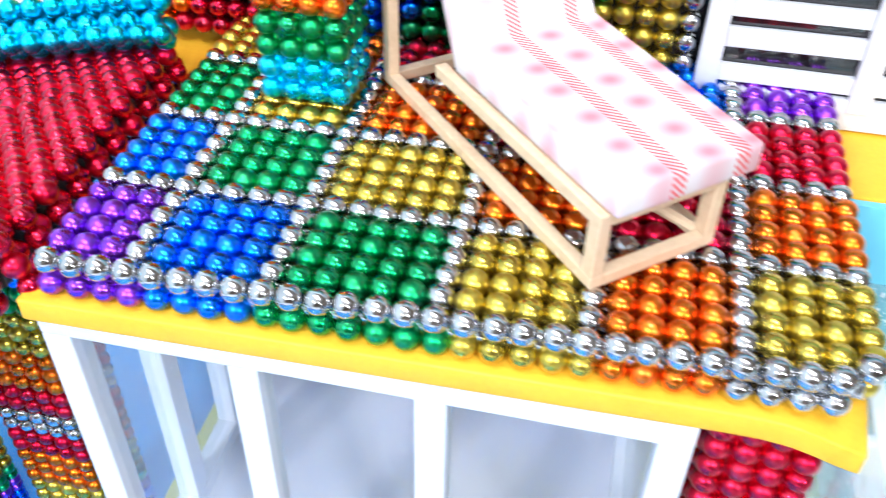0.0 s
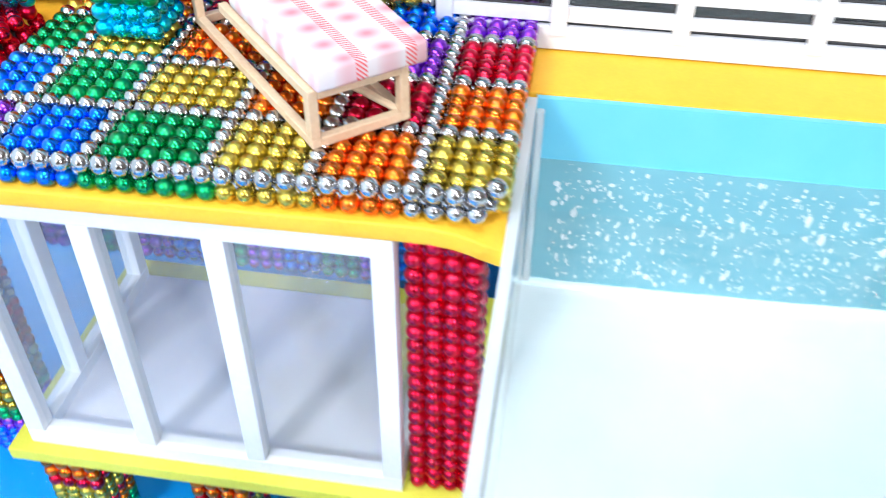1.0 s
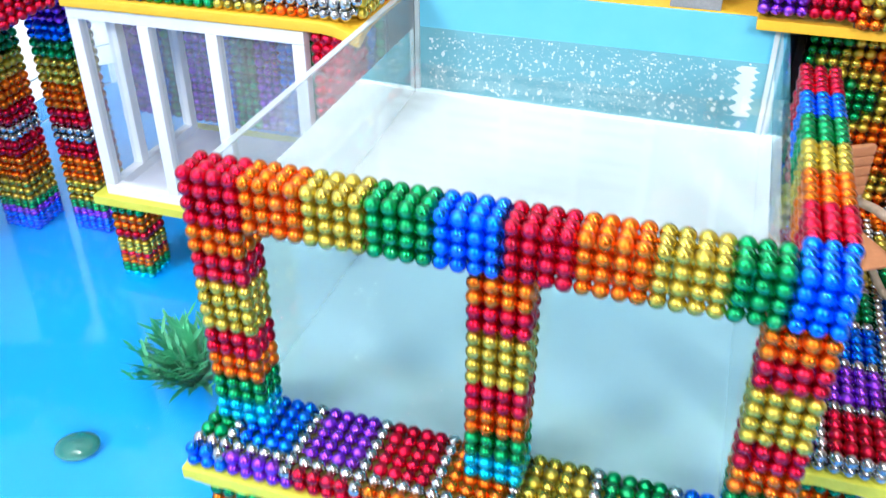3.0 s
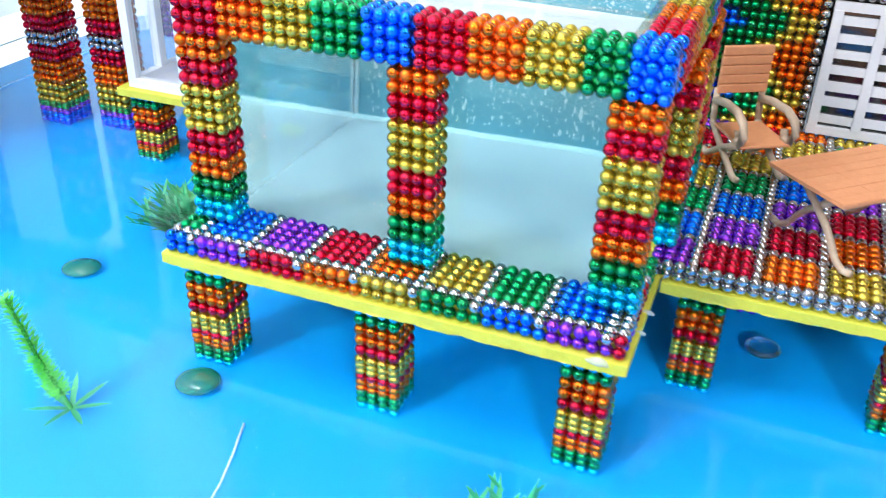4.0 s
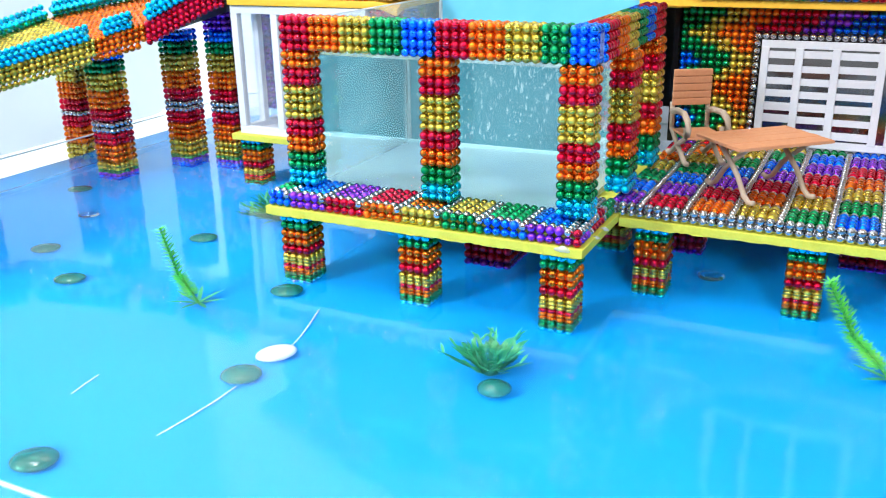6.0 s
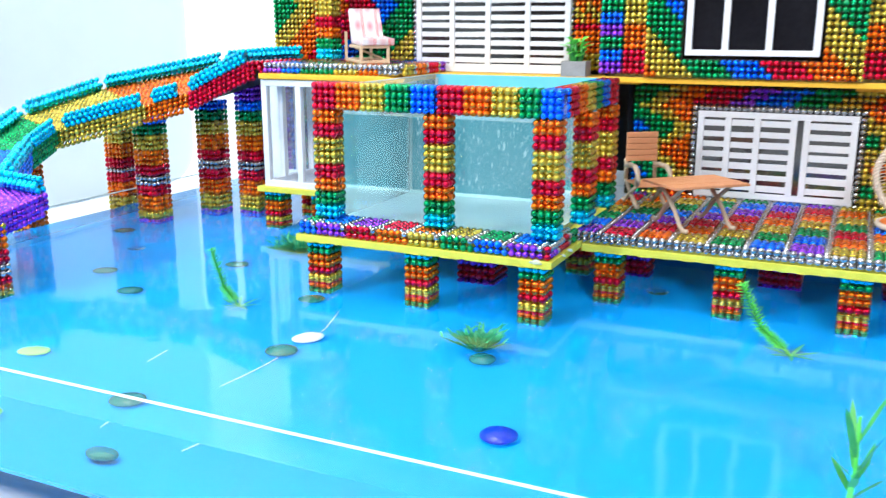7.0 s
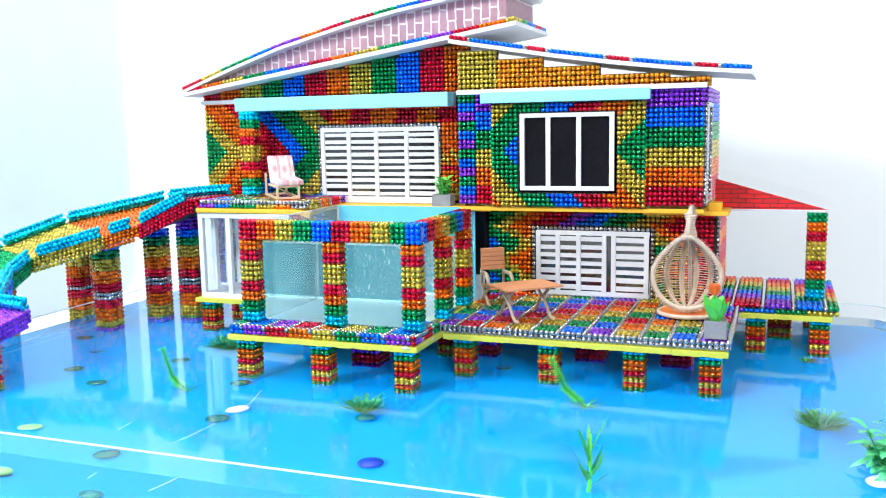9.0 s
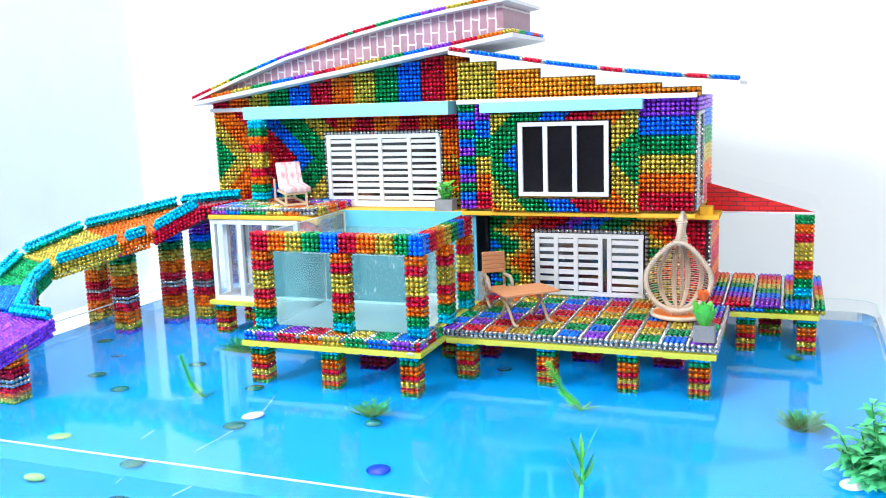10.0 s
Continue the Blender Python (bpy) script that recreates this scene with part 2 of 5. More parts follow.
def water_material(name, tint, ripple):
    mat, tree, bsdf = nodes_of(name)
    bsdf.inputs["Base Color"].default_value = (*tint, 1)
    bsdf.inputs["Transmission Weight"].default_value, bsdf.inputs["IOR"].default_value = 1.0, 1.33
    bsdf.inputs["Roughness"].default_value = 0.065
    n = noise_node(tree, 32, 3)
    b = tree.nodes.new("ShaderNodeBump")
    b.inputs["Strength"].default_value, b.inputs["Distance"].default_value = ripple, 0.0004
    link(tree, n.outputs[0], b.inputs["Height"]), link(tree, b.outputs[0], bsdf.inputs["Normal"])
    return mat


WATER = water_material("pond_water", (0.93, 0.985, 1.0), 0.5)
TANKWATER = water_material("tank_water", (0.93, 0.985, 0.99), 0.5)


# ---- builders; all lengths below are in balls ----
def thing(name, base, label, category, group="", kind="", turn=0.0):
    ob = new(name)
    ob.matrix_world = pose(base[0] * U, base[1] * U, base[2] * U, 0, 0, turn)
    return tagged(ob, label, category, group, kind)


def part(name, bm, material, parent, label="", smooth=False):
    """Links a bmesh, given in balls in its parent's space, as one mesh object."""
    bmesh.ops.scale(bm, vec=(U, U, U), verts=bm.verts)
    bmesh.ops.recalc_face_normals(bm, faces=bm.faces)
    me = bpy.data.meshes.new(name)
    bm.to_mesh(me)
    bm.free()
    me.materials.append(material)
    if smooth:
        me.polygons.foreach_set("use_smooth", [True] * len(me.polygons))
    ob = new(name, me)
    ob.parent = parent
    if label:
        ob["label"] = label
    return ob


def solo(name, bm, material, base, label, category, group="", kind="", turn=0.0, smooth=False):
    """A thing that is one mesh."""
    ob = part(name, bm, material, None, "", smooth)
    ob.matrix_world = pose(base[0] * U, base[1] * U, base[2] * U, 0, 0, turn)
    return tagged(ob, label, category, group, kind)


def box(x0, x1, y0, y1, z0, z1, bevel=0.0, bm=None):
    """A box, its edges rounded by bevel; added to bm if one is given."""
    own = bmesh.new()
    bmesh.ops.create_cube(own, size=1)
    for v in own.verts:
        v.co = Vector(((x0 + x1) / 2 + v.co.x * (x1 - x0), (y0 + y1) / 2 + v.co.y * (y1 - y0), (z0 + z1) / 2 + v.co.z * (z1 - z0)))
    if bevel:
        bmesh.ops.bevel(own, geom=own.edges[:], offset=bevel, segments=2, affect="EDGES", profile=0.6)
    return merged(bm, own)


def foam(x0, x1, y0, y1, z0, z1):
    """A hand-cut foam board whose lower edges are ragged."""
    bm = box(x0, x1, y0, y1, z0, z1, 0.08)
    x = x0 + 1.0
    while x < x1 - 0.6:
        bmesh.ops.bisect_plane(bm, geom=bm.verts[:] + bm.edges[:] + bm.faces[:], plane_co=(x, 0, 0), plane_no=(1, 0, 0))
        x += random.uniform(0.35, 1.1)
    for v in bm.verts:
        if v.co.z < z0 + 0.2:
            v.co.z += random.uniform(-0.1, 0.1)
            if v.co.y < y0 + 0.2:
                v.co.y += random.uniform(-0.07, 0.05)
    return bm


def merged(bm, own):
    if bm is None:
        return own
    at = [bm.verts.new(v.co) for v in own.verts]
    own.verts.index_update()
    for f in own.faces:
        bm.faces.new([at[v.index] for v in f.verts])
    own.free()
    return bm


def prism(outline, y0, y1, bm=None):
    """An upright sheet with an outline in x and z, from y0 to y1."""
    own = bmesh.new()
    a = [own.verts.new((x, y0, z)) for x, z in outline]
    b = [own.verts.new((x, y1, z)) for x, z in outline]
    own.faces.new(a), own.faces.new(b[::-1])
    for i in range(len(outline)):
        j = (i + 1) % len(outline)
        own.faces.new((a[j], a[i], b[i], b[j]))
    return merged(bm, own)


def slab(points, thick, bm=None):
    """A sheet over four corner points, in order, thick downwards."""
    own = bmesh.new()
    a = [own.verts.new(p) for p in points]
    b = [own.verts.new((p[0], p[1], p[2] - thick)) for p in points]
    own.faces.new(a), own.faces.new(b[::-1])
    for i in range(len(points)):
        j = (i + 1) % len(points)
        own.faces.new((a[j], a[i], b[i], b[j]))
    return merged(bm, own)


def tube(points, radius, bm=None, sides=8, tip=None, close=False):
    """A round bar through points; tip is the radius at its end."""
    own = bmesh.new()
    pts = [Vector(p) for p in points]
    rings = []
    for i, p in enumerate(pts):
        if close:
            d = pts[(i + 1) % len(pts)] - pts[i - 1]
        else:
            d = pts[min(i + 1, len(pts) - 1)] - pts[max(i - 1, 0)]
        d.normalize()
        side = d.cross(Vector((0, 0, 1)) if abs(d.z) < 0.9 else Vector((1, 0, 0))).normalized()
        up = side.cross(d)
        r = radius if tip is None else radius + (tip - radius) * i / (len(pts) - 1)
        rings.append([own.verts.new(p + r * (math.cos(a) * side + math.sin(a) * up)) for a in (2 * math.pi * k / sides for k in range(sides))])
    pairs = list(zip(rings, rings[1:])) + ([(rings[-1], rings[0])] if close else [])
    for a, b in pairs:
        for k in range(sides):
            own.faces.new((a[k], a[(k + 1) % sides], b[(k + 1) % sides], b[k]))
    if not close:
        own.faces.new(rings[0][::-1]), own.faces.new(rings[-1])
    return merged(bm, own)


def blade(bm, base, way, length, width, droop=0.4, bits=4):
    """A thin bent leaf with a folded middle."""
    way = Vector(way).normalized()
    side = way.cross(Vector((0, 0, 1)))
    side = side.normalized() if side.length > 0.05 else Vector((1, 0, 0))
    rows = []
    for i in range(bits + 1):
        s = i / bits
        p = Vector(base) + way * length * s + Vector((0, 0, -droop * length * s * s))
        w = width * math.sin(math.pi * min(1, 0.12 + 0.88 * s)) ** 0.7 * 0.5 + 0.02
        rows.append((bm.verts.new(p - side * w + Vector((0, 0, 0.3 * w))), bm.verts.new(p), bm.verts.new(p + side * w + Vector((0, 0, 0.3 * w)))))
    for a, b in zip(rows, rows[1:]):
        bm.faces.new((a[0], a[1], b[1], b[0])), bm.faces.new((a[1], a[2], b[2], b[1]))


# ---- balls ----
def ico(level):
    bm = bmesh.new()
    bmesh.ops.create_icosphere(bm, subdivisions=level, radius=0.5)
    v = np.array([w.co[:] for w in bm.verts]) * (1.02 if level > 2 else 1.055)  # coarse balls are inscribed, so they grow a little
    f = np.array([[w.index for w in g.verts] for g in bm.faces])
    bm.free()
    return v, f


ICO = {1: ico(1), 2: ico(2), 3: ico(3)}
BALLMESH = {}
for level in (2, 3):
    for key in HUES:
        me = bpy.data.meshes.new("ball")
        v, f = ICO[level]
        me.from_pydata((v * U).tolist(), [], f.tolist())
        me.polygons.foreach_set("use_smooth", [True] * len(f))
        me.materials.append(BALL[key])
        BALLMESH[level, key] = me


def joined_balls(parent, balls, level, label=""):
    v, f = ICO[level]
    at = np.array([b[:3] for b in balls], float)
    verts = ((v[None] + at[:, None]) * U).reshape(-1, 3)
    faces = (f[None] + (np.arange(len(balls)) * len(v))[:, None, None]).reshape(-1, 3)
    me = bpy.data.meshes.new("ball_covering")
    me.vertices.add(len(verts)), me.loops.add(faces.size), me.polygons.add(len(faces))
    me.vertices.foreach_set("co", verts.ravel())
    me.loops.foreach_set("vertex_index", faces.ravel().astype(np.int32))
    me.polygons.foreach_set("loop_start", np.arange(0, faces.size, 3, dtype=np.int32))
    for key in HUES:
        me.materials.append(BALL[key])
    me.polygons.foreach_set("material_index", np.repeat([HUES.index(b[3]) for b in balls], len(f)).astype(np.int32))
    me.polygons.foreach_set("use_smooth", np.ones(len(faces), bool))
    me.update(calc_edges=True)
    ob = new("ball_covering", me)
    ob.parent = parent
    return tagged(ob, label, kind="stuff")


def balls_on(parent, balls, singles=300, level=2, order=None, far=2):
    """Balls (x, y, z, colour) in the parent's space: the first ones by order as pieces, the rest joined."""
    if order:
        balls = sorted(balls, key=order)
    for x, y, z, key in balls[:singles]:
        ob = new("ball", BALLMESH[level, key])
        ob.parent, ob.location = parent, (x * U, y * U, z * U)
    if balls[singles:]:
        joined_balls(parent, balls[singles:], far)


def band_core(name, boxes, parent, label=""):
    """The hidden inner balls of a post or beam, as one banded bar: boxes (x0, x1, y0, y1, z0, z1, colour)."""
    verts, faces, index = [], [], []
    for x0, x1, y0, y1, z0, z1, key in boxes:
        n = len(verts)
        verts += [(x * U, y * U, z * U) for x in (x0, x1) for y in (y0, y1) for z in (z0, z1)]
        faces += [tuple(n + q for q in f) for f in ((0, 1, 3, 2), (4, 6, 7, 5), (0, 4, 5, 1), (2, 3, 7, 6), (0, 2, 6, 4), (1, 5, 7, 3))]
        index += [HUES.index(key)] * 6
    me = bpy.data.meshes.new(name)
    me.from_pydata(verts, [], faces)
    for key in HUES:
        me.materials.append(BALL[key])
    me.polygons.foreach_set("material_index", index)
    if label:
        weld = bmesh.new()
        weld.from_mesh(me)
        bmesh.ops.remove_doubles(weld, verts=weld.verts[:], dist=0.00001)
        weld.to_mesh(me)
        weld.free()
    ob = new(name, me)
    ob.parent = parent
    if label:
        ob["label"] = label
    return ob


def upright_core(name, x0, x1, y0, y1, z0, keys, parent, label):
    """A core banded upwards, one colour for each row of balls."""
    return band_core(name, [(x0, x1, y0, y1, z0 + k, z0 + k + 1, c) for k, c in enumerate(keys)], parent, label)


def under_layer(parent, balls):
    """A second layer of balls that sits in the hollows of the first."""
    joined_balls(parent, [(x + 0.5, y + 0.5, z - 0.72, c) for x, y, z, c in balls], 1)


def jitter(k=0.05):
    return random.uniform(-k, k)

# ---- the room: table, backdrop, walls ----
solo("table_top", box(-260, 424, -504, 114, -30, -24.02, 0.5), TABLE, (0, 0, 0), "white table top under the clear pond tub", "table", kind="structure")
solo("backdrop", box(-256, 420, 110, 114, -24, 330), WALLPAINT, (0, 0, 0), "plain white studio backdrop behind the model house", "backdrop", kind="structure")
bm = bmesh.new()
rim = [(100, 250), (100, -4)] + [(90 + 10 * math.cos(radians(a)), -4 + 10 * math.sin(radians(a))) for a in range(-15, -91, -15)] + [(-260, -14), (-260, 250)]
near, back = [bm.verts.new((-104, y, z)) for y, z in rim], [bm.verts.new((-105, y, z)) for y, z in rim]
bm.faces.new(near), bm.faces.new(back[::-1])
for i in range(len(rim)):
    bm.faces.new((near[i], near[i - 1], back[i - 1], back[i]))
sheet = solo("backdrop_board", bm, BOARD, (0, 0, 0), "pale bluish acrylic sheet with rounded corners standing beside the pond", "backdrop", kind="structure")
sheet.visible_shadow = False
solo("wall_west", box(-260, -256, -500, 114, -24, 330), WALLPAINT, (0, 0, 0), "plain white studio wall", "wall", kind="structure")
# Unseen east and south walls and ceiling, added to darken the balls' reflections.
solo("wall_east", box(420, 424, -500, 114, -24, 330), UNSEENGREY, (0, 0, 0), "unseen warm grey wall that tones the reflections", "wall", kind="structure")
solo("wall_south", box(-260, 424, -504, -500, -24, 330), UNSEENGREY, (0, 0, 0), "unseen warm grey wall behind the camera that tones the reflections", "wall", kind="structure")
solo("ceiling", box(-260, 424, -504, 114, 330, 334), UNSEENGREY, (0, 0, 0), "unseen warm grey ceiling that tones the reflections", "ceiling", kind="structure")

# ---- the pond ----
WZ, FZ = -6.5, -14.8
PX0, PX1, PY0, PY1 = -63.0, 123.0, -50.5, 79.0


def rounded(x0, x1, y0, y1, r, n=8):
    pts = []
    for cx, cy, a0 in ((x1 - r, y1 - r, 0), (x0 + r, y1 - r, 90), (x0 + r, y0 + r, 180), (x1 - r, y0 + r, 270)):
        pts += [(cx + r * math.cos(radians(a0 + 90 * k / n)), cy + r * math.sin(radians(a0 + 90 * k / n))) for k in range(n + 1)]
    return pts


def tub():
    t = thing("pond_tub", (0, 0, FZ), "shallow clear acrylic tub with a bright blue floor", "tub")
    bm = bmesh.new()
    bm = slab([(x, y, 0) for x, y in rounded(PX0 + 0.3, PX1 - 0.3, PY0 + 0.3, PY1 - 0.3, 6)], 0.6)
    part("tub_floor", bm, FLOORBLUE, t, "bright blue floor of the tub")
    bm = bmesh.new()
    ring = rounded(PX0, PX1, PY0, PY1, 6)
    lo = [bm.verts.new((x, y, -1)) for x, y in ring]
    hi = [bm.verts.new((x, y, 11.4)) for x, y in ring]
    for i in range(len(ring)):
        j = (i + 1) % len(ring)
        bm.faces.new((lo[i], lo[j], hi[j], hi[i]))
    wall = part("tub_wall", bm, ACRYLIC, t, "clear acrylic wall of the tub")
    wall.visible_shadow = False
    part("rim", tube([(x, y, 11.4) for x, y in ring], 0.14, sides=6, close=True), EDGEGLASS, t, "polished rim of the tub")


tub()
bm = slab([(x, y, 0) for x, y in rounded(PX0 + 0.1, PX1 - 0.1, PY0 + 0.1, PY1 - 0.1, 6)], WZ - FZ + 0.2)
water = solo("pond_water", bm, WATER, (0, 0, WZ), "still clear water filling the blue pond", "water", kind="structure")
water.visible_shadow = False


def pick(d, bands, last):
    """The colour of the first band whose limit lies above d."""
    for limit, c in bands:
        if d < limit:
            return c
    return last


# ---- legs and piles of balls ----
def shell(nx, ny, nz, colour, x0=0.0, y0=0.0, z0=0.0, top=False):
    """The outer balls of a block; colour(i, j, k) names each."""
    out = []
    for k in range(nz):
        for i in range(nx):
            for j in range(ny):
                if i in (0, nx - 1) or j in (0, ny - 1) or (top and k in (0, nz - 1)):
                    out.append((x0 + i + 0.5 + jitter(0.03), y0 + j + 0.5 + jitter(0.03), z0 + k + 0.5, colour(i, j, k)))
    return out


LEGROWS = "TGOORYYYROOGGT"
# Dark red and purple rows carry the shade below the decks.
PIERSHADEROWS = "RRPRRP"


def leg(parent, x, y, singles, keys=LEGROWS, n=4):
    """A square foot of balls below a board, with a dark core."""
    rows = len(keys)
    core = upright_core("leg", x + 0.8, x + n - 0.8, y + 0.8, y + n - 0.8, -1.05 - rows, keys[::-1], parent, "square leg stacked from coloured metal balls")
    balls = shell(n, n, rows, lambda i, j, k: keys[rows - 1 - k], x, y, -1 - rows)
    balls_on(core, balls, singles, 2, lambda b: (b[1] - b[0] * 0.3 - b[2] * 0.2))


def pile(x, y, top, bottom, mid, singles=90, n=5, turn=0.0):
    """A bridge pile whose bands mirror about a silver middle at the height mid."""
    t = thing("bridge_pile", (x, y, bottom), "tall square pile of coloured metal balls under the bridge", "pile", "bridge piles", turn=turn)
    rows = int(round(top - bottom))
    h = n / 2

    def band(i, j, k):
        d = bottom + k + 0.5 - mid
        return pick(abs(d), ((1, "S"), (3, "R"), (6, "O"), (9, "Y"), (11, "G"), (13, "B" if d > 0 else "P")), "P" if d > 0 else "B")

    upright_core("core", -h + 0.8, h - 0.8, -h + 0.8, h - 0.8, 0, [band(0, 0, k) for k in range(rows)], t, "inner balls of the pile")
    balls_on(t, shell(n, n, rows, band, -h, -h, 0), singles, 2, lambda b: b[1] - b[0])


# ---- tank platform ----
def tank_platform():
    t = thing("tank_platform", (0, 0, 0), "yellow-edged foam platform tiled with coloured metal balls", "platform")
    part("foam_board", foam(-0.3, 39.3, -0.2, 44, -1, 0), LIME, t, "lime yellow foam board")
    front = "BBSPPPPSRRRRSOOOOSYYYYSGGGGSBBBBSPPPPSRR"
    low = "BBBPPPPPRRRRROOOOOYYYYYGGGGGBBBBBPPPPPRR"
    back = "GGSBBBBSPPPPSRRRRSOOOOSYYYYSGGGGSBBBBSSP"
    balls = []
    for i in range(39):
        balls.append((i + 0.5, 0.5, 0.5, low[i])), balls.append((i + 0.5, 0.5, 1.5, front[i]))
        balls.append((i + 0.5, 1.5, 1.5, "S"))
        for j in range(2, 7):
            balls.append((i + 0.5, j + 0.5, 1.5, back[i]))
    side = "RPPPSRRRRSGGGGSBBBBSPPPP"
    for j in range(1, 13):
        balls.append((38.5, j + 0.5, 0.5, side[j % len(side)]))
        if j > 6:
            balls += [(38.5, j + 0.5, 1.5, side[j % len(side)]), (37.5, j + 0.5, 1.5, "S"), (36.5, j + 0.5, 1.5, "S" if j % 5 == 1 else "B")]
    side2 = "BBBSGGGGSBBBBSPPPPSRRRRSOOOOS"
    for j in range(1, 28):
        balls.append((0.5, j + 0.5, 0.5, side2[j]))
        if j > 6:
            balls.append((0.5, j + 0.5, 1.5, side2[j]))
    balls = [(x + jitter(0.03), y + jitter(0.03), z, c) for x, y, z, c in balls]
    balls_on(t, balls, 300, 3, lambda b: b[1], 3)
    for gx, gy, gz, r in ((37.2, -0.25, -0.15, 0.55), (39.2, 4.5, -0.1, 0.3), (39.25, 7.4, -0.05, 0.35)):
        bm = bmesh.new()
        bmesh.ops.create_icosphere(bm, subdivisions=3, radius=r)
        for v in bm.verts:
            n = 1 + 0.25 * math.sin(7 * v.co.x + 3 * v.co.z) * math.cos(5 * v.co.y)
            v.co = Vector((gx + v.co.x * 1.5 * n, gy + v.co.y * 0.5, gz + v.co.z * 0.6 * n))
        part("glue_blob", bm, GLASSEDGE, t, "dried clear glue", True)
    for x, y, n in ((1, 0.4, 140), (17.2, 0.4, 140), (34.3, 0.4, 140), (1, 26, 20), (33, 26, 20)):
        leg(t, x, y, n)
    leg(t, 22.3, 7.4, 40, PIERSHADEROWS, 6)


tank_platform()


# ---- tank frame: posts and beams ----
def tank_frame():
    t = thing("ball_pergola", (0, 0, 2), "pergola of coloured metal balls round the glass tank", "pergola")
    post = "TTGGOORRYYYYRROO"
    for x, y, nx, ny in ((1, 3, 4, 3), (19, 3, 4, 3), (35, 3, 4, 3), (37.0, 14.3, 3, 4), (36.6, 27.3, 3, 4)):
        core = upright_core("post", x + 0.8, x + nx - 0.8, y + 0.8, y + ny - 0.8, 0, post, t, "square post of striped coloured balls")
        single = 170 if y < 5 else 90
        balls_on(core, shell(nx, ny, 16, lambda i, j, k: post[k], x, y, 0), single, 3, lambda b: b[1], 2)
    run = "RRRROOOOYYYYGGGGBBBBRRRROOOOYYYYGGGBBB"
    core = band_core("front_beam", [(1.05 + i, 2.05 + i, 3.75, 5.25, 16.75, 19.25, run[i]) for i in range(38)], t, "front beam banded in coloured balls")
    balls_on(core, shell(38, 3, 4, lambda i, j, k: run[i], 1, 3, 16, True), 300, 3, lambda b: b[1] - 0.5 * b[2], 3)
    run2 = "BRRRROOOOYYYYGGGGBBBBRRRRR"
    core = band_core("side_beam", [(36.95, 38.45, 6 + j, 7 + j, 16.75, 19.25, run2[j]) for j in range(25)], t, "side beam banded in coloured balls")
    balls_on(core, shell(3, 26, 4, lambda i, j, k: run2[j], 36.2, 6, 16, True), 220, 3, lambda b: -b[2] - b[0], 2)


tank_frame()


# ---- the glass tank ----
def fish_tank():
    x0, x1, y0, y1, zb, zt = 1.3, 35.7, 6.2, 43.8, 0.6, 21.0
    t = thing("fish_tank", (0, 0, 0), "rectangular glass fish tank with a light blue back", "fish tank")
    for name, b in (("glass_front", (x0, x1, y0, y0 + 0.5)), ("glass_side", (x0, x0 + 0.5, y0 + 0.55, y1)), ("glass_side", (x1 - 0.5, x1, y0 + 0.55, y1))):
        pane = part(name, box(*b, zb, zt), TANKGLASS if name == "glass_front" else GLASS if b[0] > 20 else HAZY, t, "tank glass pane; reflected haze is painted on the left one")
        pane.visible_shadow = False
    for b in ((x0, x0 + 0.5, y0 + 0.5, y1), (x0, x1, y0, y0 + 0.5)):
        part("glass_edge", box(b[0] - 0.02, b[1] + 0.02, b[2] - 0.02, b[3] + 0.02, zt, zt + 0.12), GLASSEDGE, t, "milky polished edge of the glass")
    part("back_panel", box(x0 + 0.5, x1 + 0.1, y1, y1 + 0.4, zb, zt + 0.1), CYANBACK, t, "light blue back panel")
    part("back_glass", box(x0 + 0.55, x1 - 0.55, y1 - 0.06, y1 - 0.01, zb + 0.3, 17.0), TEAL, t, "wet grey-teal glass below the waterline")
    bubbles = bmesh.new()
    for k in range(1300):
        bx, bz, r = random.uniform(x0 + 2, x1 - 2), random.uniform(zb + 1.5, 16.6), random.choice((0.04, 0.05, 0.06, 0.07, 0.08, 0.1, 0.13 if k % 5 else 0.24))
        own, stretch = bmesh.new(), random.choice((0.8, 1, 1.6, 2.6, 3.6))
        bmesh.ops.create_icosphere(own, subdivisions=1, radius=r)
        for v in own.verts:
            v.co = Vector((bx + v.co.x, y1 - 0.08 + v.co.y * 0.5, bz + v.co.z * stretch))
        merged(bubbles, own)
    tagged(part("air_bubble", bubbles, TANKFLOOR, t, "tiny white air bubbles clinging to the back"), kind="stuff")
    smear = prism([(x1 - 3.4 + 0.35 * math.sin(1.7 * k), 4.5 + 0.6 * k) for k in range(20)] + [(x1 - 1.9 - 0.3 * math.sin(2.3 * k), 15.9 - 0.6 * k) for k in range(20)], y1 - 0.12, y1 - 0.07)
    part("silicone_smear", smear, TANKFLOOR, t, "smeared white silicone")
    part("tank_floor", box(x0 + 0.5, x1 - 0.5, y0 + 0.5, y1, zb - 0.5, zb + 0.3), TANKFLOOR, t, "white floor of the tank")
    part("silicone_seam", box(x0 + 0.5, x1 - 0.5, y1 - 0.5, y1 - 0.02, zb + 0.3, zb + 0.8, 0.1), EDGEGLASS, t, "milky silicone seam")
    for x in (x0 + 0.55, x1 - 1.0):
        part("silicone_seam", box(x, x + 0.45, y1 - 0.5, y1 - 0.02, zb + 0.8, zt - 0.5, 0.1), GLASSEDGE, t, "milky silicone seam")
    bm = box(x0 + 0.52, x1 - 0.52, y0 + 0.52, y1 + 0.05, -16.5, 0)
    w = solo("tank_water", bm, TANKWATER, (0, 0, 17.2), "clear rippled water filling the glass tank", "water")
    w.visible_shadow = False


fish_tank()


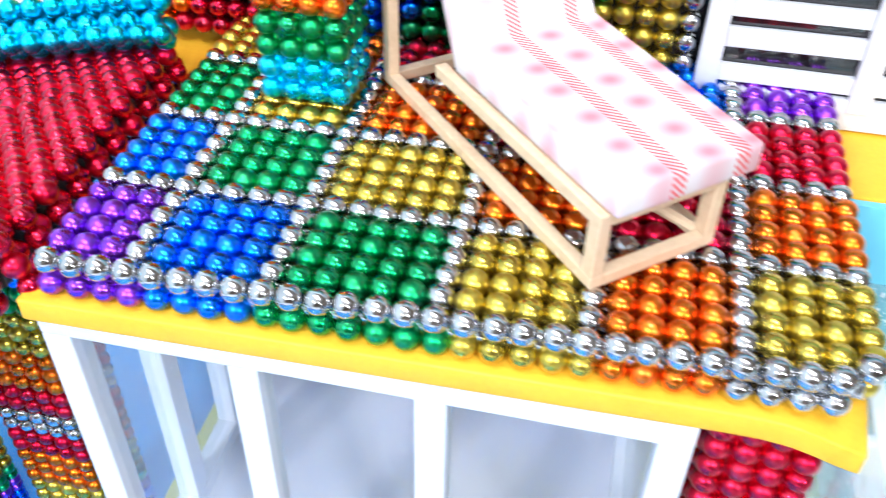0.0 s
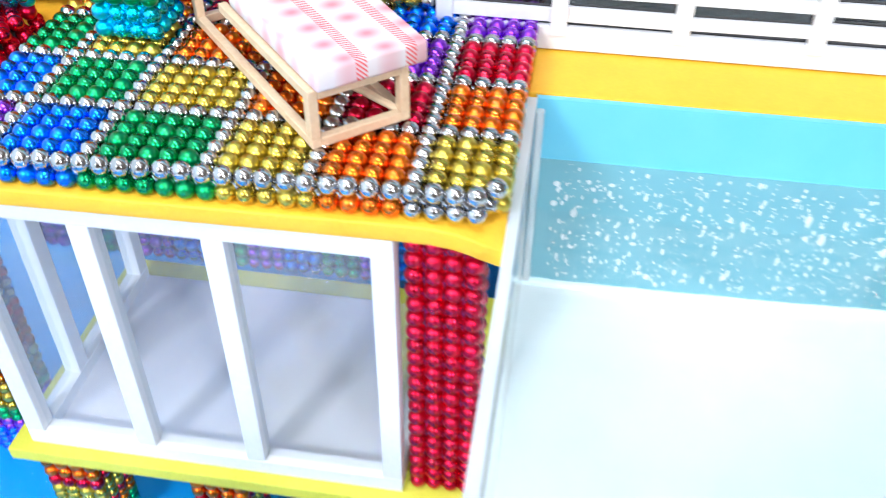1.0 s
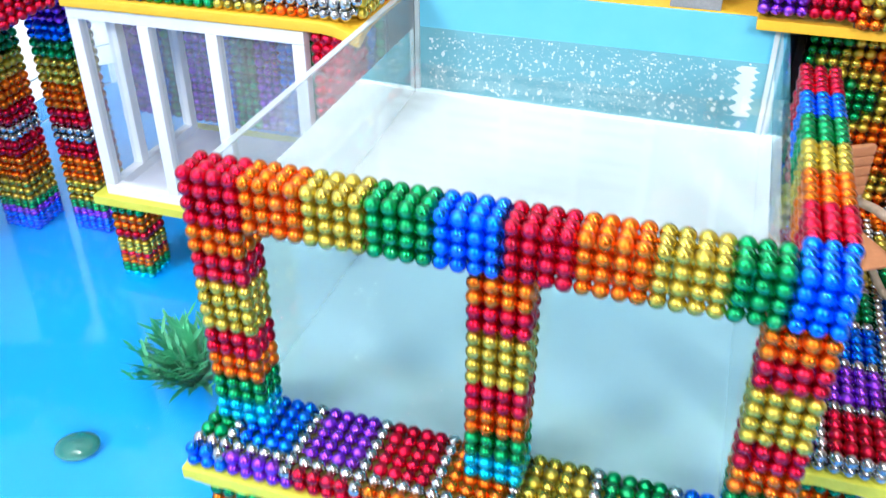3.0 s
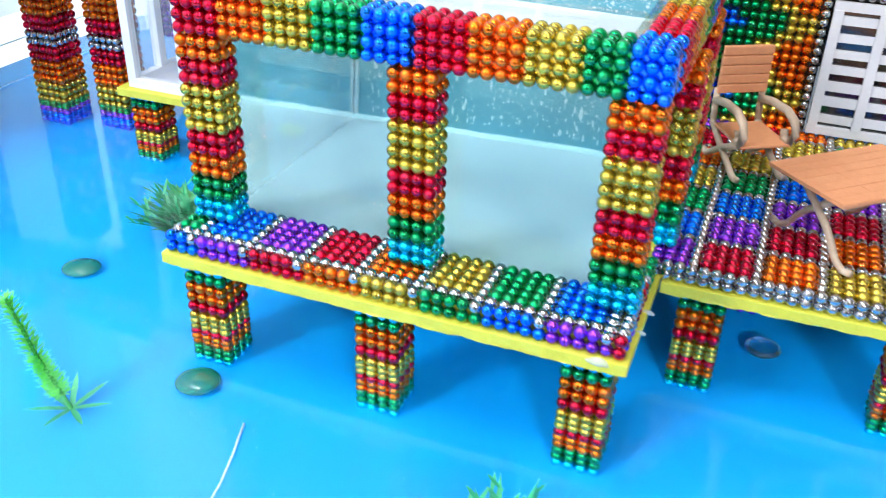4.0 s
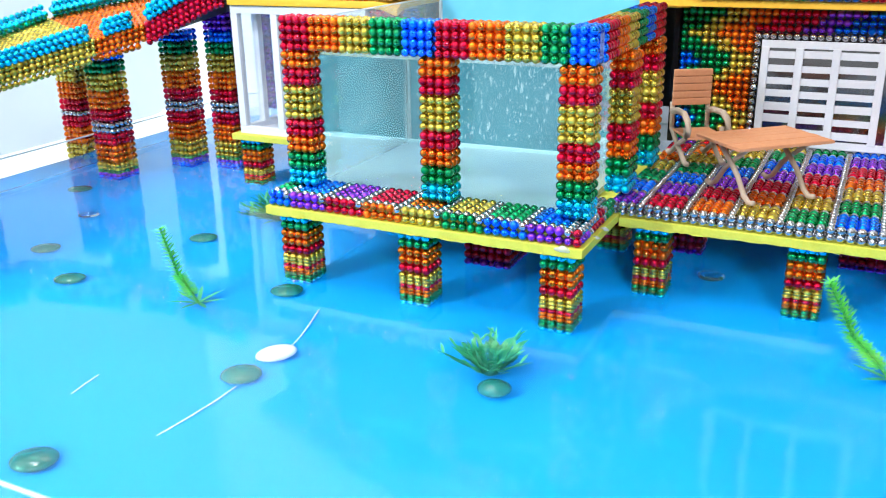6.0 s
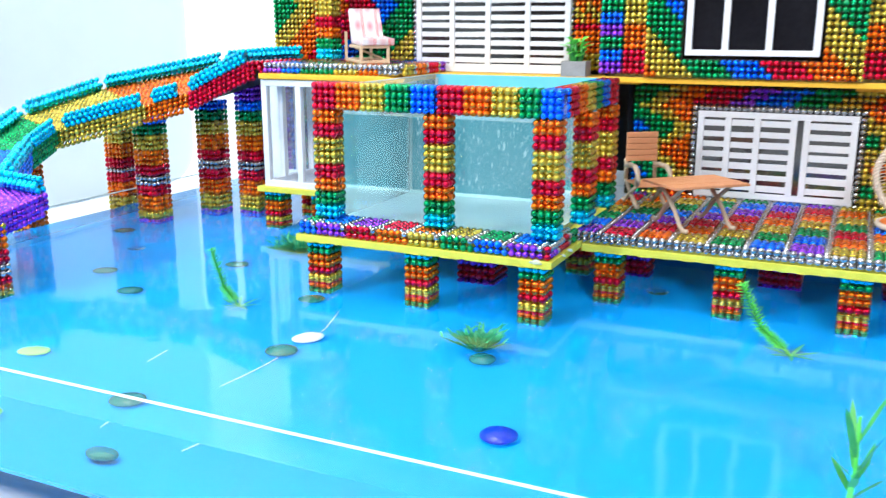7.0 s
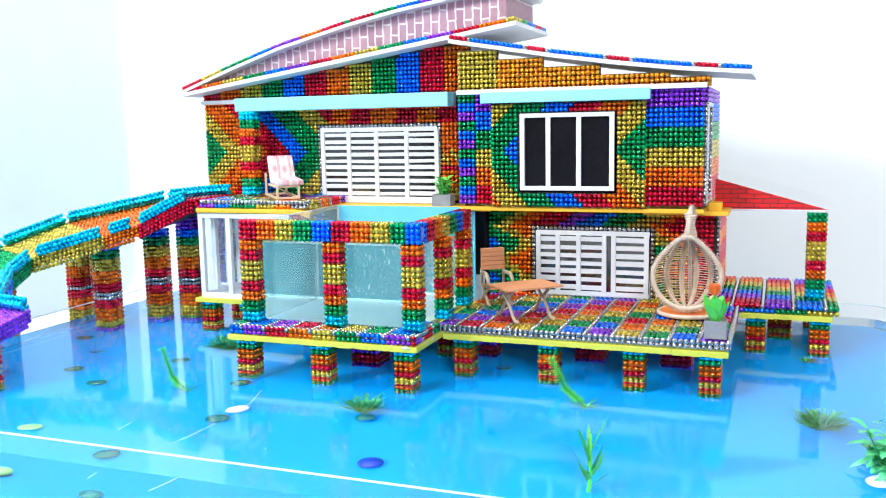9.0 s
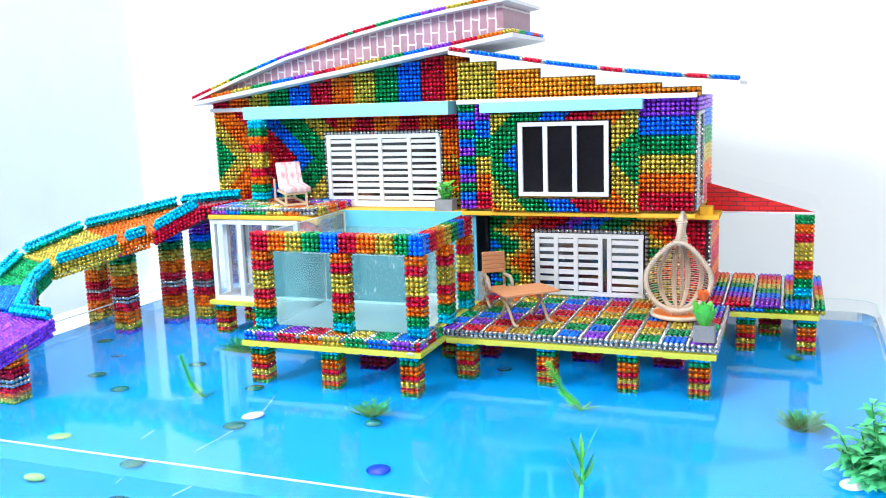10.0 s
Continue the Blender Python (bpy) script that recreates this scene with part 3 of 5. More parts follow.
# ---- upper deck over the glass room ----
def upper_deck():
    t = thing("upper_deck", (-27.65, 30.85, 21.2), "upper foam deck tiled with coloured metal balls", "deck")
    bm = box(-0.7, 28.9, -0.25, 22, -1.0, 0, 0.1)
    bmesh.ops.bisect_plane(bm, geom=bm.verts[:] + bm.edges[:] + bm.faces[:], plane_co=(24.0, 0, 0), plane_no=(1, 0, 0))
    for cut in (25.5, 26.5, 27.3, 28.0, 28.6):
        bmesh.ops.bisect_plane(bm, geom=bm.verts[:] + bm.edges[:] + bm.faces[:], plane_co=(cut, 0, 0), plane_no=(1, 0, 0))
    for cut in (0.6, 1.5, 2.6, 4.0):
        bmesh.ops.bisect_plane(bm, geom=bm.verts[:] + bm.edges[:] + bm.faces[:], plane_co=(0, cut, 0), plane_no=(0, 1, 0))
    for v in bm.verts:
        v.co.y += 0.02 * v.co.x * (v.co.y < 10)
        v.co.z -= 1.1 * math.exp(-((v.co.x - 29.2) ** 2 / 4.5 + (v.co.y + 0.25) ** 2 / 4.0))
    part("foam_board", bm, YELLOW, t, "yellow foam board with a drooping corner", True)
    part("foam_strip", box(28.95, 67, 13.4, 22, -1.0, 0, 0.12), YELLOW, t, "yellow foam strip behind the tank")
    cuts = [(0, 2), (4, 7), (9, 13), (15, 18), (20, 23), (25, 28)]
    tiles = ["PBGYOY", "BGYORO", "GYORPR", "YORPBP"]
    low = "PPPPBBBBGGGGGGGYYYYYOOOOSSSSS"
    balls = []
    for i in range(29):
        a = next((n for n, (s, e) in enumerate(cuts) if s <= i <= e), None)
        for j in range(1 if i == 28 else 0, 20):
            colour = "S" if a is None or j % 5 == 0 else tiles[j // 5][a]
            balls.append((i + 0.5, j + 0.5, 1.5, colour))
            if j == 0 or i == 28:
                balls.append((i + 0.5, j + 0.5, 0.5, low[i] if j == 0 else "SYYYYSOOOOSRRRRSPPPP"[j]))
    balls += [(28.3, 0.95, 1.75, "S")]
    balls = [(x + jitter(0.04), y + 0.02 * x + jitter(0.04), z, c) for x, y, z, c in balls]
    balls_on(t, balls, 320, 3, lambda b: b[1], 3)
    under_layer(t, [b for b in balls if b[2] > 1 and b[0] < 28])


upper_deck()


# ---- glass room with a white frame ----
def glass_room():
    x0, x1, y0, y1, z1 = -28.4, -4.0, 31.2, 47.5, 20.1
    t = thing("glass_room", (0, 0, 0), "small glass room with a white frame below the deck", "glass room")
    part("foam_board", box(x0 - 1.3, x1 + 6, y0 - 0.8, y1 + 2, -1, 0, 0.1), LIME, t, "lime yellow foam board")
    part("room_floor", box(x0 + 0.5, x1 - 0.2, y0 + 0.5, y1, 0, 0.25), LILAC, t, "white floor card")
    w = 1.2
    for name, b in (("sill", (x0, x1, y0, y0 + w, 0, w)), ("head", (x0, x1, y0, y0 + w, z1 - w, z1)), ("sill", (x0, x0 + w, y0 + w, y1, 0, w)), ("head", (x0, x0 + w, y0 + w, y1, z1 - w, z1)), ("head", (x1 - w, x1, y0 + w, y1, z1 - w, z1)), ("sill", (x1 - w, x1, y0 + w, y1, 0, w))):
        part(name, box(*b, 0.1), WHITE, t, "white frame bar")
    for x in (x0, -20.9, -13.8, x1 - w):
        part("mullion", box(x, x + w, y0 + 0.02, y0 + w - 0.02, w, z1 - w, 0.1), WHITE, t, "white upright bar")
    for y in (36.3, 41.6, y1 - w):
        part("mullion", box(x0 + 0.02, x0 + w - 0.02, y, y + w, w, z1 - w, 0.1), WHITE, t, "white upright bar")
    for name, b in (("pane", (x0 + w, x1 - w, y0 + 0.5, y0 + 0.6)), ("pane", (x0 + 0.5, x0 + 0.6, y0 + w, y1 - w)), ("pane", (x1 - 0.6, x1 - 0.5, y0 + w, y1 - w))):
        p = part(name, box(*b, w, z1 - w), ROOMGLASS, t, "glass pane with smears and painted-in reflected haze")
        p.visible_shadow = False
    for x, y, n in ((-29.4, 31.8, 130), (-18.8, 31.8, 110), (-29.2, 44, 30), (-10, 44, 20)):
        leg(t, x, y, n)
    column = upright_core("red_column", -3.0, -0.3, 32.05, 34.9, 0, "R" * 20, t, "column of red metal balls")
    balls_on(column, shell(4, 4, 20, lambda i, j, k: "R", -3.65, 31.5, 0), 160, 3, lambda b: b[1], 2)


glass_room()


# ---- right deck ----
SIX = "ROYGBP"
DECKEND = {6: "YORGYO", 7: "GYOBGY", 8: "BGYPBG", 9: "PBGRPB"}


def right_deck():
    t = thing("right_deck", (38.15, 13.0, -0.3), "lower foam deck tiled with stripes of coloured metal balls", "deck")
    part("foam_board", foam(1.3, 44.0, -0.2, 35.5, -1, 0), LIME, t, "lime yellow foam board")
    part("foam_board", foam(44.03, 53.6, -0.2, 35.5, -1.08, -0.05), LIME, t, "lime yellow foam board")
    balls = []
    pitch = 1.06
    for i in range(54):
        a, b = divmod(i - 4, 5)
        for j in range(33):
            c, d = divmod(j - 1, 5)
            if j < 1 or b == 4 or d == 4:
                colour = "S"
            elif a in DECKEND:
                colour = DECKEND[a][c % 6]
            else:
                colour = SIX[(a - c) % 6]
            low = 0.06 if j > 0 and b == 4 else 0.14 if d == 4 else 0.0
            balls.append((i + 0.5, 0.5 + j * pitch, 1.42 - low, colour))
        balls.append((i + 0.5, 0.45, 0.48, "S"))
    for j in range(1, 33):
        balls.append((53.5, 0.5 + j * pitch, 0.48, "PPPPBBBBGGGGYYYYOOOORRRR"[j % 24]))
    balls = [(x + jitter(0.03), y + jitter(0.03), z, c) for x, y, z, c in balls]
    balls_on(t, balls, 320, 3, lambda b: b[1] + 0.25 * b[0], 2)
    under_layer(t, [b for b in balls if b[2] > 1 and b[0] < 53])
    for x, n in ((2.8, 130), (19.5, 130), (35.3, 130), (48.5, 130)):
        leg(t, x, 0.9, n)
    for x, y, n in ((5.4, 8.4, 4), (24.4, 10.4, 6), (40.7, 10.4, 6)):
        leg(t, x, y, 30, PIERSHADEROWS, n)


right_deck()


# ---- back deck with its porch ----
def back_deck():
    t = thing("back_deck", (86.0, 46.0, 0), "side foam deck tiled with stripes of coloured metal balls", "deck")
    part("foam_board", foam(3, 23.8, -0.2, 36, -1, 0), LIME, t, "lime yellow foam board")
    balls = []
    for i in range(25):
        a, b = divmod(i + 1, 6)
        for j in range(34):
            colour = "S" if b == 5 or j == 1 else SIX[((0, 0, 5, 4, 3)[a] - max(0, j - 2) // 5) % 6]
            balls.append((i + 0.5, j + 0.5, 1.25 if colour == "S" else 1.5, colour))
        balls.append((i + 0.5, 0.5, 0.5, "RRPPPPPBBBBBBGGGGGGYYYYYY"[i]))
    for j in range(1, 34):
        balls.append((24.5, j + 0.5, 0.5, "GGBBPPRROOYY"[j % 12]))
    balls_on(t, balls, 150, 2, lambda b: b[1])
    for x, y, n in ((7.3, 0.8, 4), (19.5, 0.8, 4), (11.5, 14, 5), (19, 26, 4)):
        leg(t, x, y, 40, n=n)
    post = "TTGGOORRYYYYRROOGGTT"
    core = upright_core("porch_post", 19.15, 22.05, 8.55, 11.45, 2, post[:18], t, "square porch post of striped coloured balls")
    balls_on(core, shell(4, 4, 18, lambda i, j, k: post[k], 18.6, 8, 2), 120, 2, lambda b: b[1])
    part("gable_panel", prism(((0.3, 20.6), (22.6, 20.6), (0.3, 27.0)), 8.3, 8.7), REDBRICK, t, "red brick-print gable panel")
    part("eave_strip", box(0.3, 22.8, 8.2, 8.8, 20.2, 20.6, 0.05), WHITE, t, "white eave strip")
    bm = bmesh.new()
    rows = []
    for k in range(57):
        y = 8.9 + k * 0.5
        h = 0.04 if k % 2 else 0.0
        rows.append((bm.verts.new((0.3, y, 27.6 + h)), bm.verts.new((24.0, y, 20.9 + h))))
    for a, b in zip(rows, rows[1:]):
        bm.faces.new((a[0], a[1], b[1], b[0]))
    roof = part("porch_roof", bm, FILM, t, "clear corrugated plastic roof sheet")
    roof.visible_shadow = False


back_deck()


# ---- the house ----
house = thing("toy_house", (0, 0, 0), "two-storey toy house covered in coloured metal balls", "toy house")


def ball_wall(name, x0, y, z0, cols, rows, colour, holes=(), singles=250, top=None, label="", order=None, stepped=False):
    """A wall sheet with one layer of balls on its face; top(i) limits the rows."""
    outline = [(x0, z0), (x0 + cols, z0)]
    if top and stepped:
        cuts = [i for i in range(cols) if i == 0 or int(top(i)) != int(top(i - 1))] + [cols]
        for a, b in reversed(list(zip(cuts, cuts[1:]))):
            outline += [(x0 + b, z0 + int(top(a))), (x0 + a, z0 + int(top(a)))]
    elif top:
        outline += [(x0 + cols, z0 + top(cols - 1)), (x0, z0 + top(0))]
    else:
        outline += [(x0 + cols, z0 + rows), (x0, z0 + rows)]
    sheet = bmesh.new()
    if holes:
        xs = sorted({0, cols, *[h[0] for h in holes], *[h[1] for h in holes]})
        zs = sorted({0, rows, *[h[2] for h in holes], *[h[3] for h in holes]})
        for xa, xb in zip(xs, xs[1:]):
            for za, zb in zip(zs, zs[1:]):
                if not any(h[0] <= xa < h[1] and h[2] <= za < h[3] for h in holes):
                    box(x0 + xa, x0 + xb, y, y + 0.8, z0 + za, z0 + zb, 0, sheet)
    else:
        prism(outline, y, y + 0.8, sheet)
    bmesh.ops.remove_doubles(sheet, verts=sheet.verts[:], dist=0.001)
    wall = part(name, sheet, SHADECORE, house, label)
    balls = []
    for i in range(cols):
        for k in range(rows if not top else int(top(i))):
            if any(h[0] <= i < h[1] and h[2] <= k < h[3] for h in holes):
                continue
            balls.append((x0 + i + 0.5 + jitter(0.025), y - 0.42 + jitter(0.02), z0 + k + 0.5 + jitter(0.02), colour(i, k)))
    # Tiles stop short, leaving the dark sheet as painted shade between balls.
    tiles = [(bx - 0.4, bx + 0.4, y - 0.03, y - 0.004, bz - 0.4, bz + 0.4, c) for bx, by, bz, c in balls]
    tagged(band_core("inner_layer", tiles, wall), kind="stuff")
    balls_on(wall, balls, singles, 2, order or (lambda b: b[2]))
    return wall


def upper_left(i, k):
    if 32 <= i <= 63 and k <= 17 and (i in (32, 63) or k == 17):
        return "S"
    if k >= 18 and i + abs(k - 11) > 41.5:
        return pick(i - 0.4 * (k - 20), ((31, "O"), (35.5, "R"), (40.5, "O"), (46, "R"), (52.5, "O"), (58, "R"), (63, "O")), "R")
    if i > 63:
        return "Y" if 9 < k + i % 3 < 12 or k < 3 else "R" if k > 20 or k == 7 else "O"
    return pick(i + abs(k - 11), ((5.2, "G"), (10.8, "Y"), (17.7, "O"), (23.3, "R"), (29, "B"), (35.3, "G"), (41.5, "Y")), "O")


UY = 50.5  # face of the upper left wall
ball_wall("wall", -38, UY, 22, 70, 24, upper_left, [(33, 63, 0, 17)], 250, label="upper wall with chevrons of coloured balls", order=lambda b: -b[2])
GABLE = "R" * 5 + "".join(c * 6 for c in "OYGBROYGBRO")
ball_wall("gable", -38, UY - 0.2, 46, 71, 11, lambda i, k: GABLE[i], singles=150, top=lambda i: max(2, 2.3 + i * 0.145), label="gable banded in upright stripes of coloured balls")
ball_wall("wall", -38, 50.5, 0, 34, 20, lambda i, k: "PBG"[(i // 3) % 3], singles=60, label="lower wall striped purple, blue and green")


def upper_right(i, k):
    if i < 4:
        return "PPBBGG"[k % 6]
    return "ROYGBP"[min(k // 4, 5)]


BY = 42.6
ball_wall("wall", 32.8, BY, 22, 52, 24, upper_right, [(8, 40, 0, 23)], 250, label="upper wall striped in coloured balls")


def bay(i, k):
    d = i + min(k, 23.6 - k)
    return pick(d, ((2, "O"), (7.5, "Y"), (13.7, "G"), (19.7, "B"), (25.8, "R"), (32, "O"), (38, "Y")), "G")


ball_wall("bay_wall", 40.5, BY - 0.6, 21.6, 33, 22, bay, [(6, 27, 3, 20)], 280, label="bay wall with diamonds of coloured balls round the window")
ball_wall("gable", 32.9, BY, 46, 53, 10, lambda i, k: "Y" if i < 9 else "A", singles=120, top=lambda i: 9 if i < 9 else 7 if i < 19 else 5 if i < 31 else 3 if i < 45 else 2, label="stepped gable of gold and amber balls", stepped=True)


def lower_front(i, k):
    if 10 <= i <= 36 and k <= 15 and (i in (10, 36) or k == 15):
        return "S"
    if k > 15:
        return pick(i - 1.7 * (k - 16), ((2.1, "G"), (5.5, "Y"), (9.6, "O"), (15.5, "R"), (20, "P"), (25.3, "B"), (31, "G"), (35.7, "Y"), (39, "O")), "R")
    if i < 11:
        return pick(i + 1.9 * min(abs(k - 11.4), abs(k - 3.4)), ((2.8, "B"), (7.7, "G"), (11, "Y"), (16, "O")), "R")
    return pick(i - 37 + 1.9 * min(abs(k - 10.4), abs(k - 2.4)), ((2.5, "G"), (7.7, "Y"), (11, "O")), "R")


LY = 48.3
ball_wall("wall", 37.7, LY, 1, 49, 19, lower_front, [(11, 36, 0, 15)], 250, label="lower wall of coloured balls round the shutter", order=lambda b: -b[2])


def side_wall():
    """The house's right side, with a dark window."""
    wall = part("side_wall", box(84.0, 84.6, BY + 0.85, 78, 21.6, 46), SHADECORE, house)
    balls = []
    for j in range(35):
        for k in range(24):
            if not (3 <= j <= 12 and 2 <= k <= 19):
                balls.append((85.0, BY + 0.6 + j, 22.5 + k, "S" if j < 14 and k <= 20 else pick(k, ((5, "R"), (9, "O"), (13, "Y"), (17, "G"), (21, "B")), "P")))
    balls_on(wall, balls, 80, 2, lambda b: b[1])
    part("dark_window", box(84.7, 85.0, BY + 3, BY + 13, 24, 42), BLACK, house, "dark side window")
    low = part("side_wall", box(86.4, 87.0, LY, 78, 0, 20), SHADECORE, house)
    balls = [(87.4, LY + 0.5 + j, 0.5 + k, "S" if j < 1 else "R" if k % 8 < 5 else "O") for j in range(24) for k in range(20)]
    balls_on(low, balls, 40, 2, lambda b: b[1])


side_wall()


def wall_return():
    """The short left side of the upper right wall, banded like its front."""
    wall = part("wall_return", box(33.75, 34.1, BY + 0.85, UY - 0.95, 21.6, 46), SHADECORE, house, "short side wall banded purple, blue and green")
    balls = [(33.3, BY + 0.6 + j, 22.5 + k, "PPBBGG"[k % 6]) for j in range(7) for k in range(24)]
    balls_on(wall, balls, 60, 2, lambda b: b[2])


wall_return()
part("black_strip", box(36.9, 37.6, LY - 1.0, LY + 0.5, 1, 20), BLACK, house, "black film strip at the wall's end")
part("left_side_wall", box(-38, -37.5, UY + 0.85, 78, 0, 46), SHADECORE, house)
part("back_wall", box(-38, 85, 78, 78.6, 0, 46), SHADECORE, house)
part("floor_board", box(33.0, 85.0, BY - 0.5, 78, 20.6, 21.5, 0.1), YELLOW, house, "yellow foam floor between the storeys")
part("floor_board", box(-37.6, -27.9, 47.0, 52, 20.2, 21.4, 0.1), YELLOW, house, "yellow foam floor beside the deck")
part("balcony_board", box(72.5, 89.6, 44.5, 56, 20.0, 20.9, 0.12), YELLOW, house, "yellow foam balcony board")
part("balcony_block", box(85.6, 88.2, 46, 49, 20.9, 22.6, 0.1), YELLOW, house, "yellow foam block")
part("white_rail", box(-38.5, -24, UY - 1.4, UY - 0.9, 45.5, 46.5, 0.08), WHITE, house, "white eave strip")
part("white_rail", box(32.9, 85.2, BY - 1.5, BY - 0.95, 45.7, 46.7, 0.08), WHITE, house, "white eave strip")
part("awning", box(-25, 29.9, 43.7, UY - 0.9, 43.5, 46.6, 0.15), CYAN, house, "light blue foam awning")
part("awning", box(38.9, 74.4, 39.2, BY - 1.5, 43.7, 46.0, 0.15), CYAN, house, "light blue foam awning")


def upper_porch_post():
    rows = "TTGGOORRYYYYRROOGGTT"
    core = upright_core("porch_post", -22.75, -19.85, 42.75, 45.65, 23.4, rows[:20], house, "square porch post of striped coloured balls")
    balls_on(core, shell(4, 4, 20, lambda i, j, k: rows[k], -23.3, 42.2, 23.4), 150, 3, lambda b: b[1], 2)


upper_porch_post()


def shutter(name, x0, x1, y, z0, z1, panels, slats, gap=None, material=WHITE, rail=1.0):
    """A white louvred shutter over a black film; panels are the edges of its leaves."""
    s = part(name, box(x0, x1, y + 0.24, y + 0.5, z0, z1), FILMBLACK, house, "white louvred shutter over a dark window")
    for a, b in (((x0, x1), (z1 - 1.0, z1)), ((x0, x1), (z0, z0 + rail))):
        part("rail", box(a[0], a[1], y - 0.25, y + 0.236, b[0], b[1], 0.08), material, s)
    for x in panels:
        w = 1.0
        part("stile", box(x - w / 2, x + w / 2, y - 0.35, y + 0.232, z0 + 0.9, z1 - 0.9, 0.08), material, s)
    pitch = (z1 - z0 - 1.0 - rail) / slats
    for a, b in zip(panels, panels[1:]):
        if gap and abs(a - gap) < 0.6:
            continue
        for k in range(slats):
            z = z0 + rail + (k + 0.22 + random.uniform(-0.06, 0.06)) * pitch
            bm = box(a + 0.4, b - 0.4, y - 0.1, y + 0.22, z, z + random.uniform(0.5, 0.64) * pitch, 0.05)
            tilt = random.uniform(-0.012, 0.012)
            for v in bm.verts:
                v.co.z += tilt * (v.co.x - a)
            part("slat", bm, material, s)


shutter("shutter", -4.9, 25.1, UY - 0.9, 21.3, 39.1, (-4.4, 2.5, 9.7, 17.4, 24.9), 10, rail=1.5)
shutter("shutter", 48.85, 73.6, LY - 0.9, 1.7, 16.0, (49.4, 53.8, 58.4, 64.0, 66.0, 73.0), 7, gap=64.0)


def bay_window():
    x0, x1, z0, z1, y = 47.1, 67.1, 25.2, 41.4, BY - 1.5
    w = part("window", box(x0 + 0.8, x1 - 0.8, y + 0.5, y + 0.6, z0 + 0.8, z1 - 0.8), BLACK, house, "white three-pane window with dark panes")
    for b in ((x0, x1, z1 - 0.9, z1), (x0, x1, z0, z0 + 0.9), (x0, x0 + 1, z0 + 0.9, z1 - 0.9), (x1 - 1, x1, z0 + 0.9, z1 - 0.9)):
        part("window_frame", box(b[0], b[1], y - 0.3, y + 0.45, b[2], b[3], 0.08), WHITE, w)
    for x in (x0 + 5.6, x0 + 12.1):
        part("mullion", box(x, x + 1.0, y - 0.2, y + 0.45, z0 + 0.9, z1 - 0.9, 0.08), WHITE, w)


bay_window()


def edge_balls(parent, a, b, keys, run, singles, lift=0.5):
    """A single row of balls along a roof's edge."""
    a, b = Vector(a), Vector(b)
    n = int((b - a).length)
    side = Vector((0, 1, 0)) if abs(b.x - a.x) > abs(b.y - a.y) else Vector((-1, 0, 0))
    balls = [(*(a.lerp(b, (i + 0.5 + 0.5 * row) / (n + 0.5)) + Vector((0, 0, lift)) + 0.87 * row * side)[:], keys[(i // run) % len(keys)]) for row in (0, 1) for i in range(n)]
    balls_on(parent, balls, singles, 2)


def roofs():
    fy, by = 43.6, 72.0
    low = part("lower_roof", slab(((-40.3, fy, 48.3), (45.6, fy, 61.0), (45.6, by, 61.0), (-40.3, by, 48.3)), 0.9), WHITE, house, "white card roof edged with coloured balls")
    edge_balls(low, (-40.3, fy + 0.6, 48.3), (45.6, fy + 0.6, 61.0), "ROYGBPROYGBP", 6, 90)
    edge_balls(low, (45.0, fy, 61.0), (45.0, by, 61.0), "YGBRB", 6, 30)
    pts = [(-40.0, 48.9), (-26, 53.8), (-12.2, 58.2), (6.4, 62.7), (18, 65.0), (30, 66.8), (44.5, 68.6)]
    bm = bmesh.new()
    for (xa, za), (xb, zb) in zip(pts, pts[1:]):
        slab(((xa, fy, za), (xb, fy, zb), (xb, by, zb), (xa, by, za)), 0.7, bm)
    bmesh.ops.remove_doubles(bm, verts=bm.verts[:], dist=0.001)
    up = part("upper_roof", bm, WHITE, house, "curved white card roof edged with coloured balls")
    for n, ((xa, za), (xb, zb)) in enumerate(zip(pts, pts[1:])):
        edge_balls(up, (xa, fy + 0.6, za), (xb, fy + 0.6, zb), "RYGBPORGBPYORG"[n * 2 :] + "RO", 6, 20)
    outline = [(-36, 49.4)] + [(x, z - 0.75) for x, z in pts[1:-1]] + [(42.6, 67.6), (42.6, 60.6)]
    part("brick_gable", prism(outline, fy + 3.2, fy + 3.6), PINK, house, "pink brick-print paper gable")
    part("brick_side", box(42.0, 42.4, fy + 3.65, by - 2, 61, 67.4), PINK, house)
    fy = 40.4
    pts = [(31.5, 57.6), (43, 55.55), (55, 53.45), (68, 51.5), (80, 50.0), (93.5, 48.8)]
    bm = bmesh.new()
    for (xa, za), (xb, zb) in zip(pts, pts[1:]):
        slab(((xa, fy, za), (xb, fy, zb), (xb, by, zb), (xa, by, za)), 0.8, bm)
    bmesh.ops.remove_doubles(bm, verts=bm.verts[:], dist=0.001)
    right = part("right_roof", bm, WHITE, house, "sagging white card roof edged with coloured balls")
    run = "RRRRSBBBBBBBBBBBS" * 2
    start = 0
    for (xa, za), (xb, zb) in zip(pts, pts[1:]):
        count = int(math.hypot(xb - xa, zb - za))
        keys = (run[start % 17 :] + run)[:count]
        edge_balls(right, (xa, fy + 0.6, za), (xb, fy + 0.6, zb), keys, 1, 14)
        start += count


roofs()


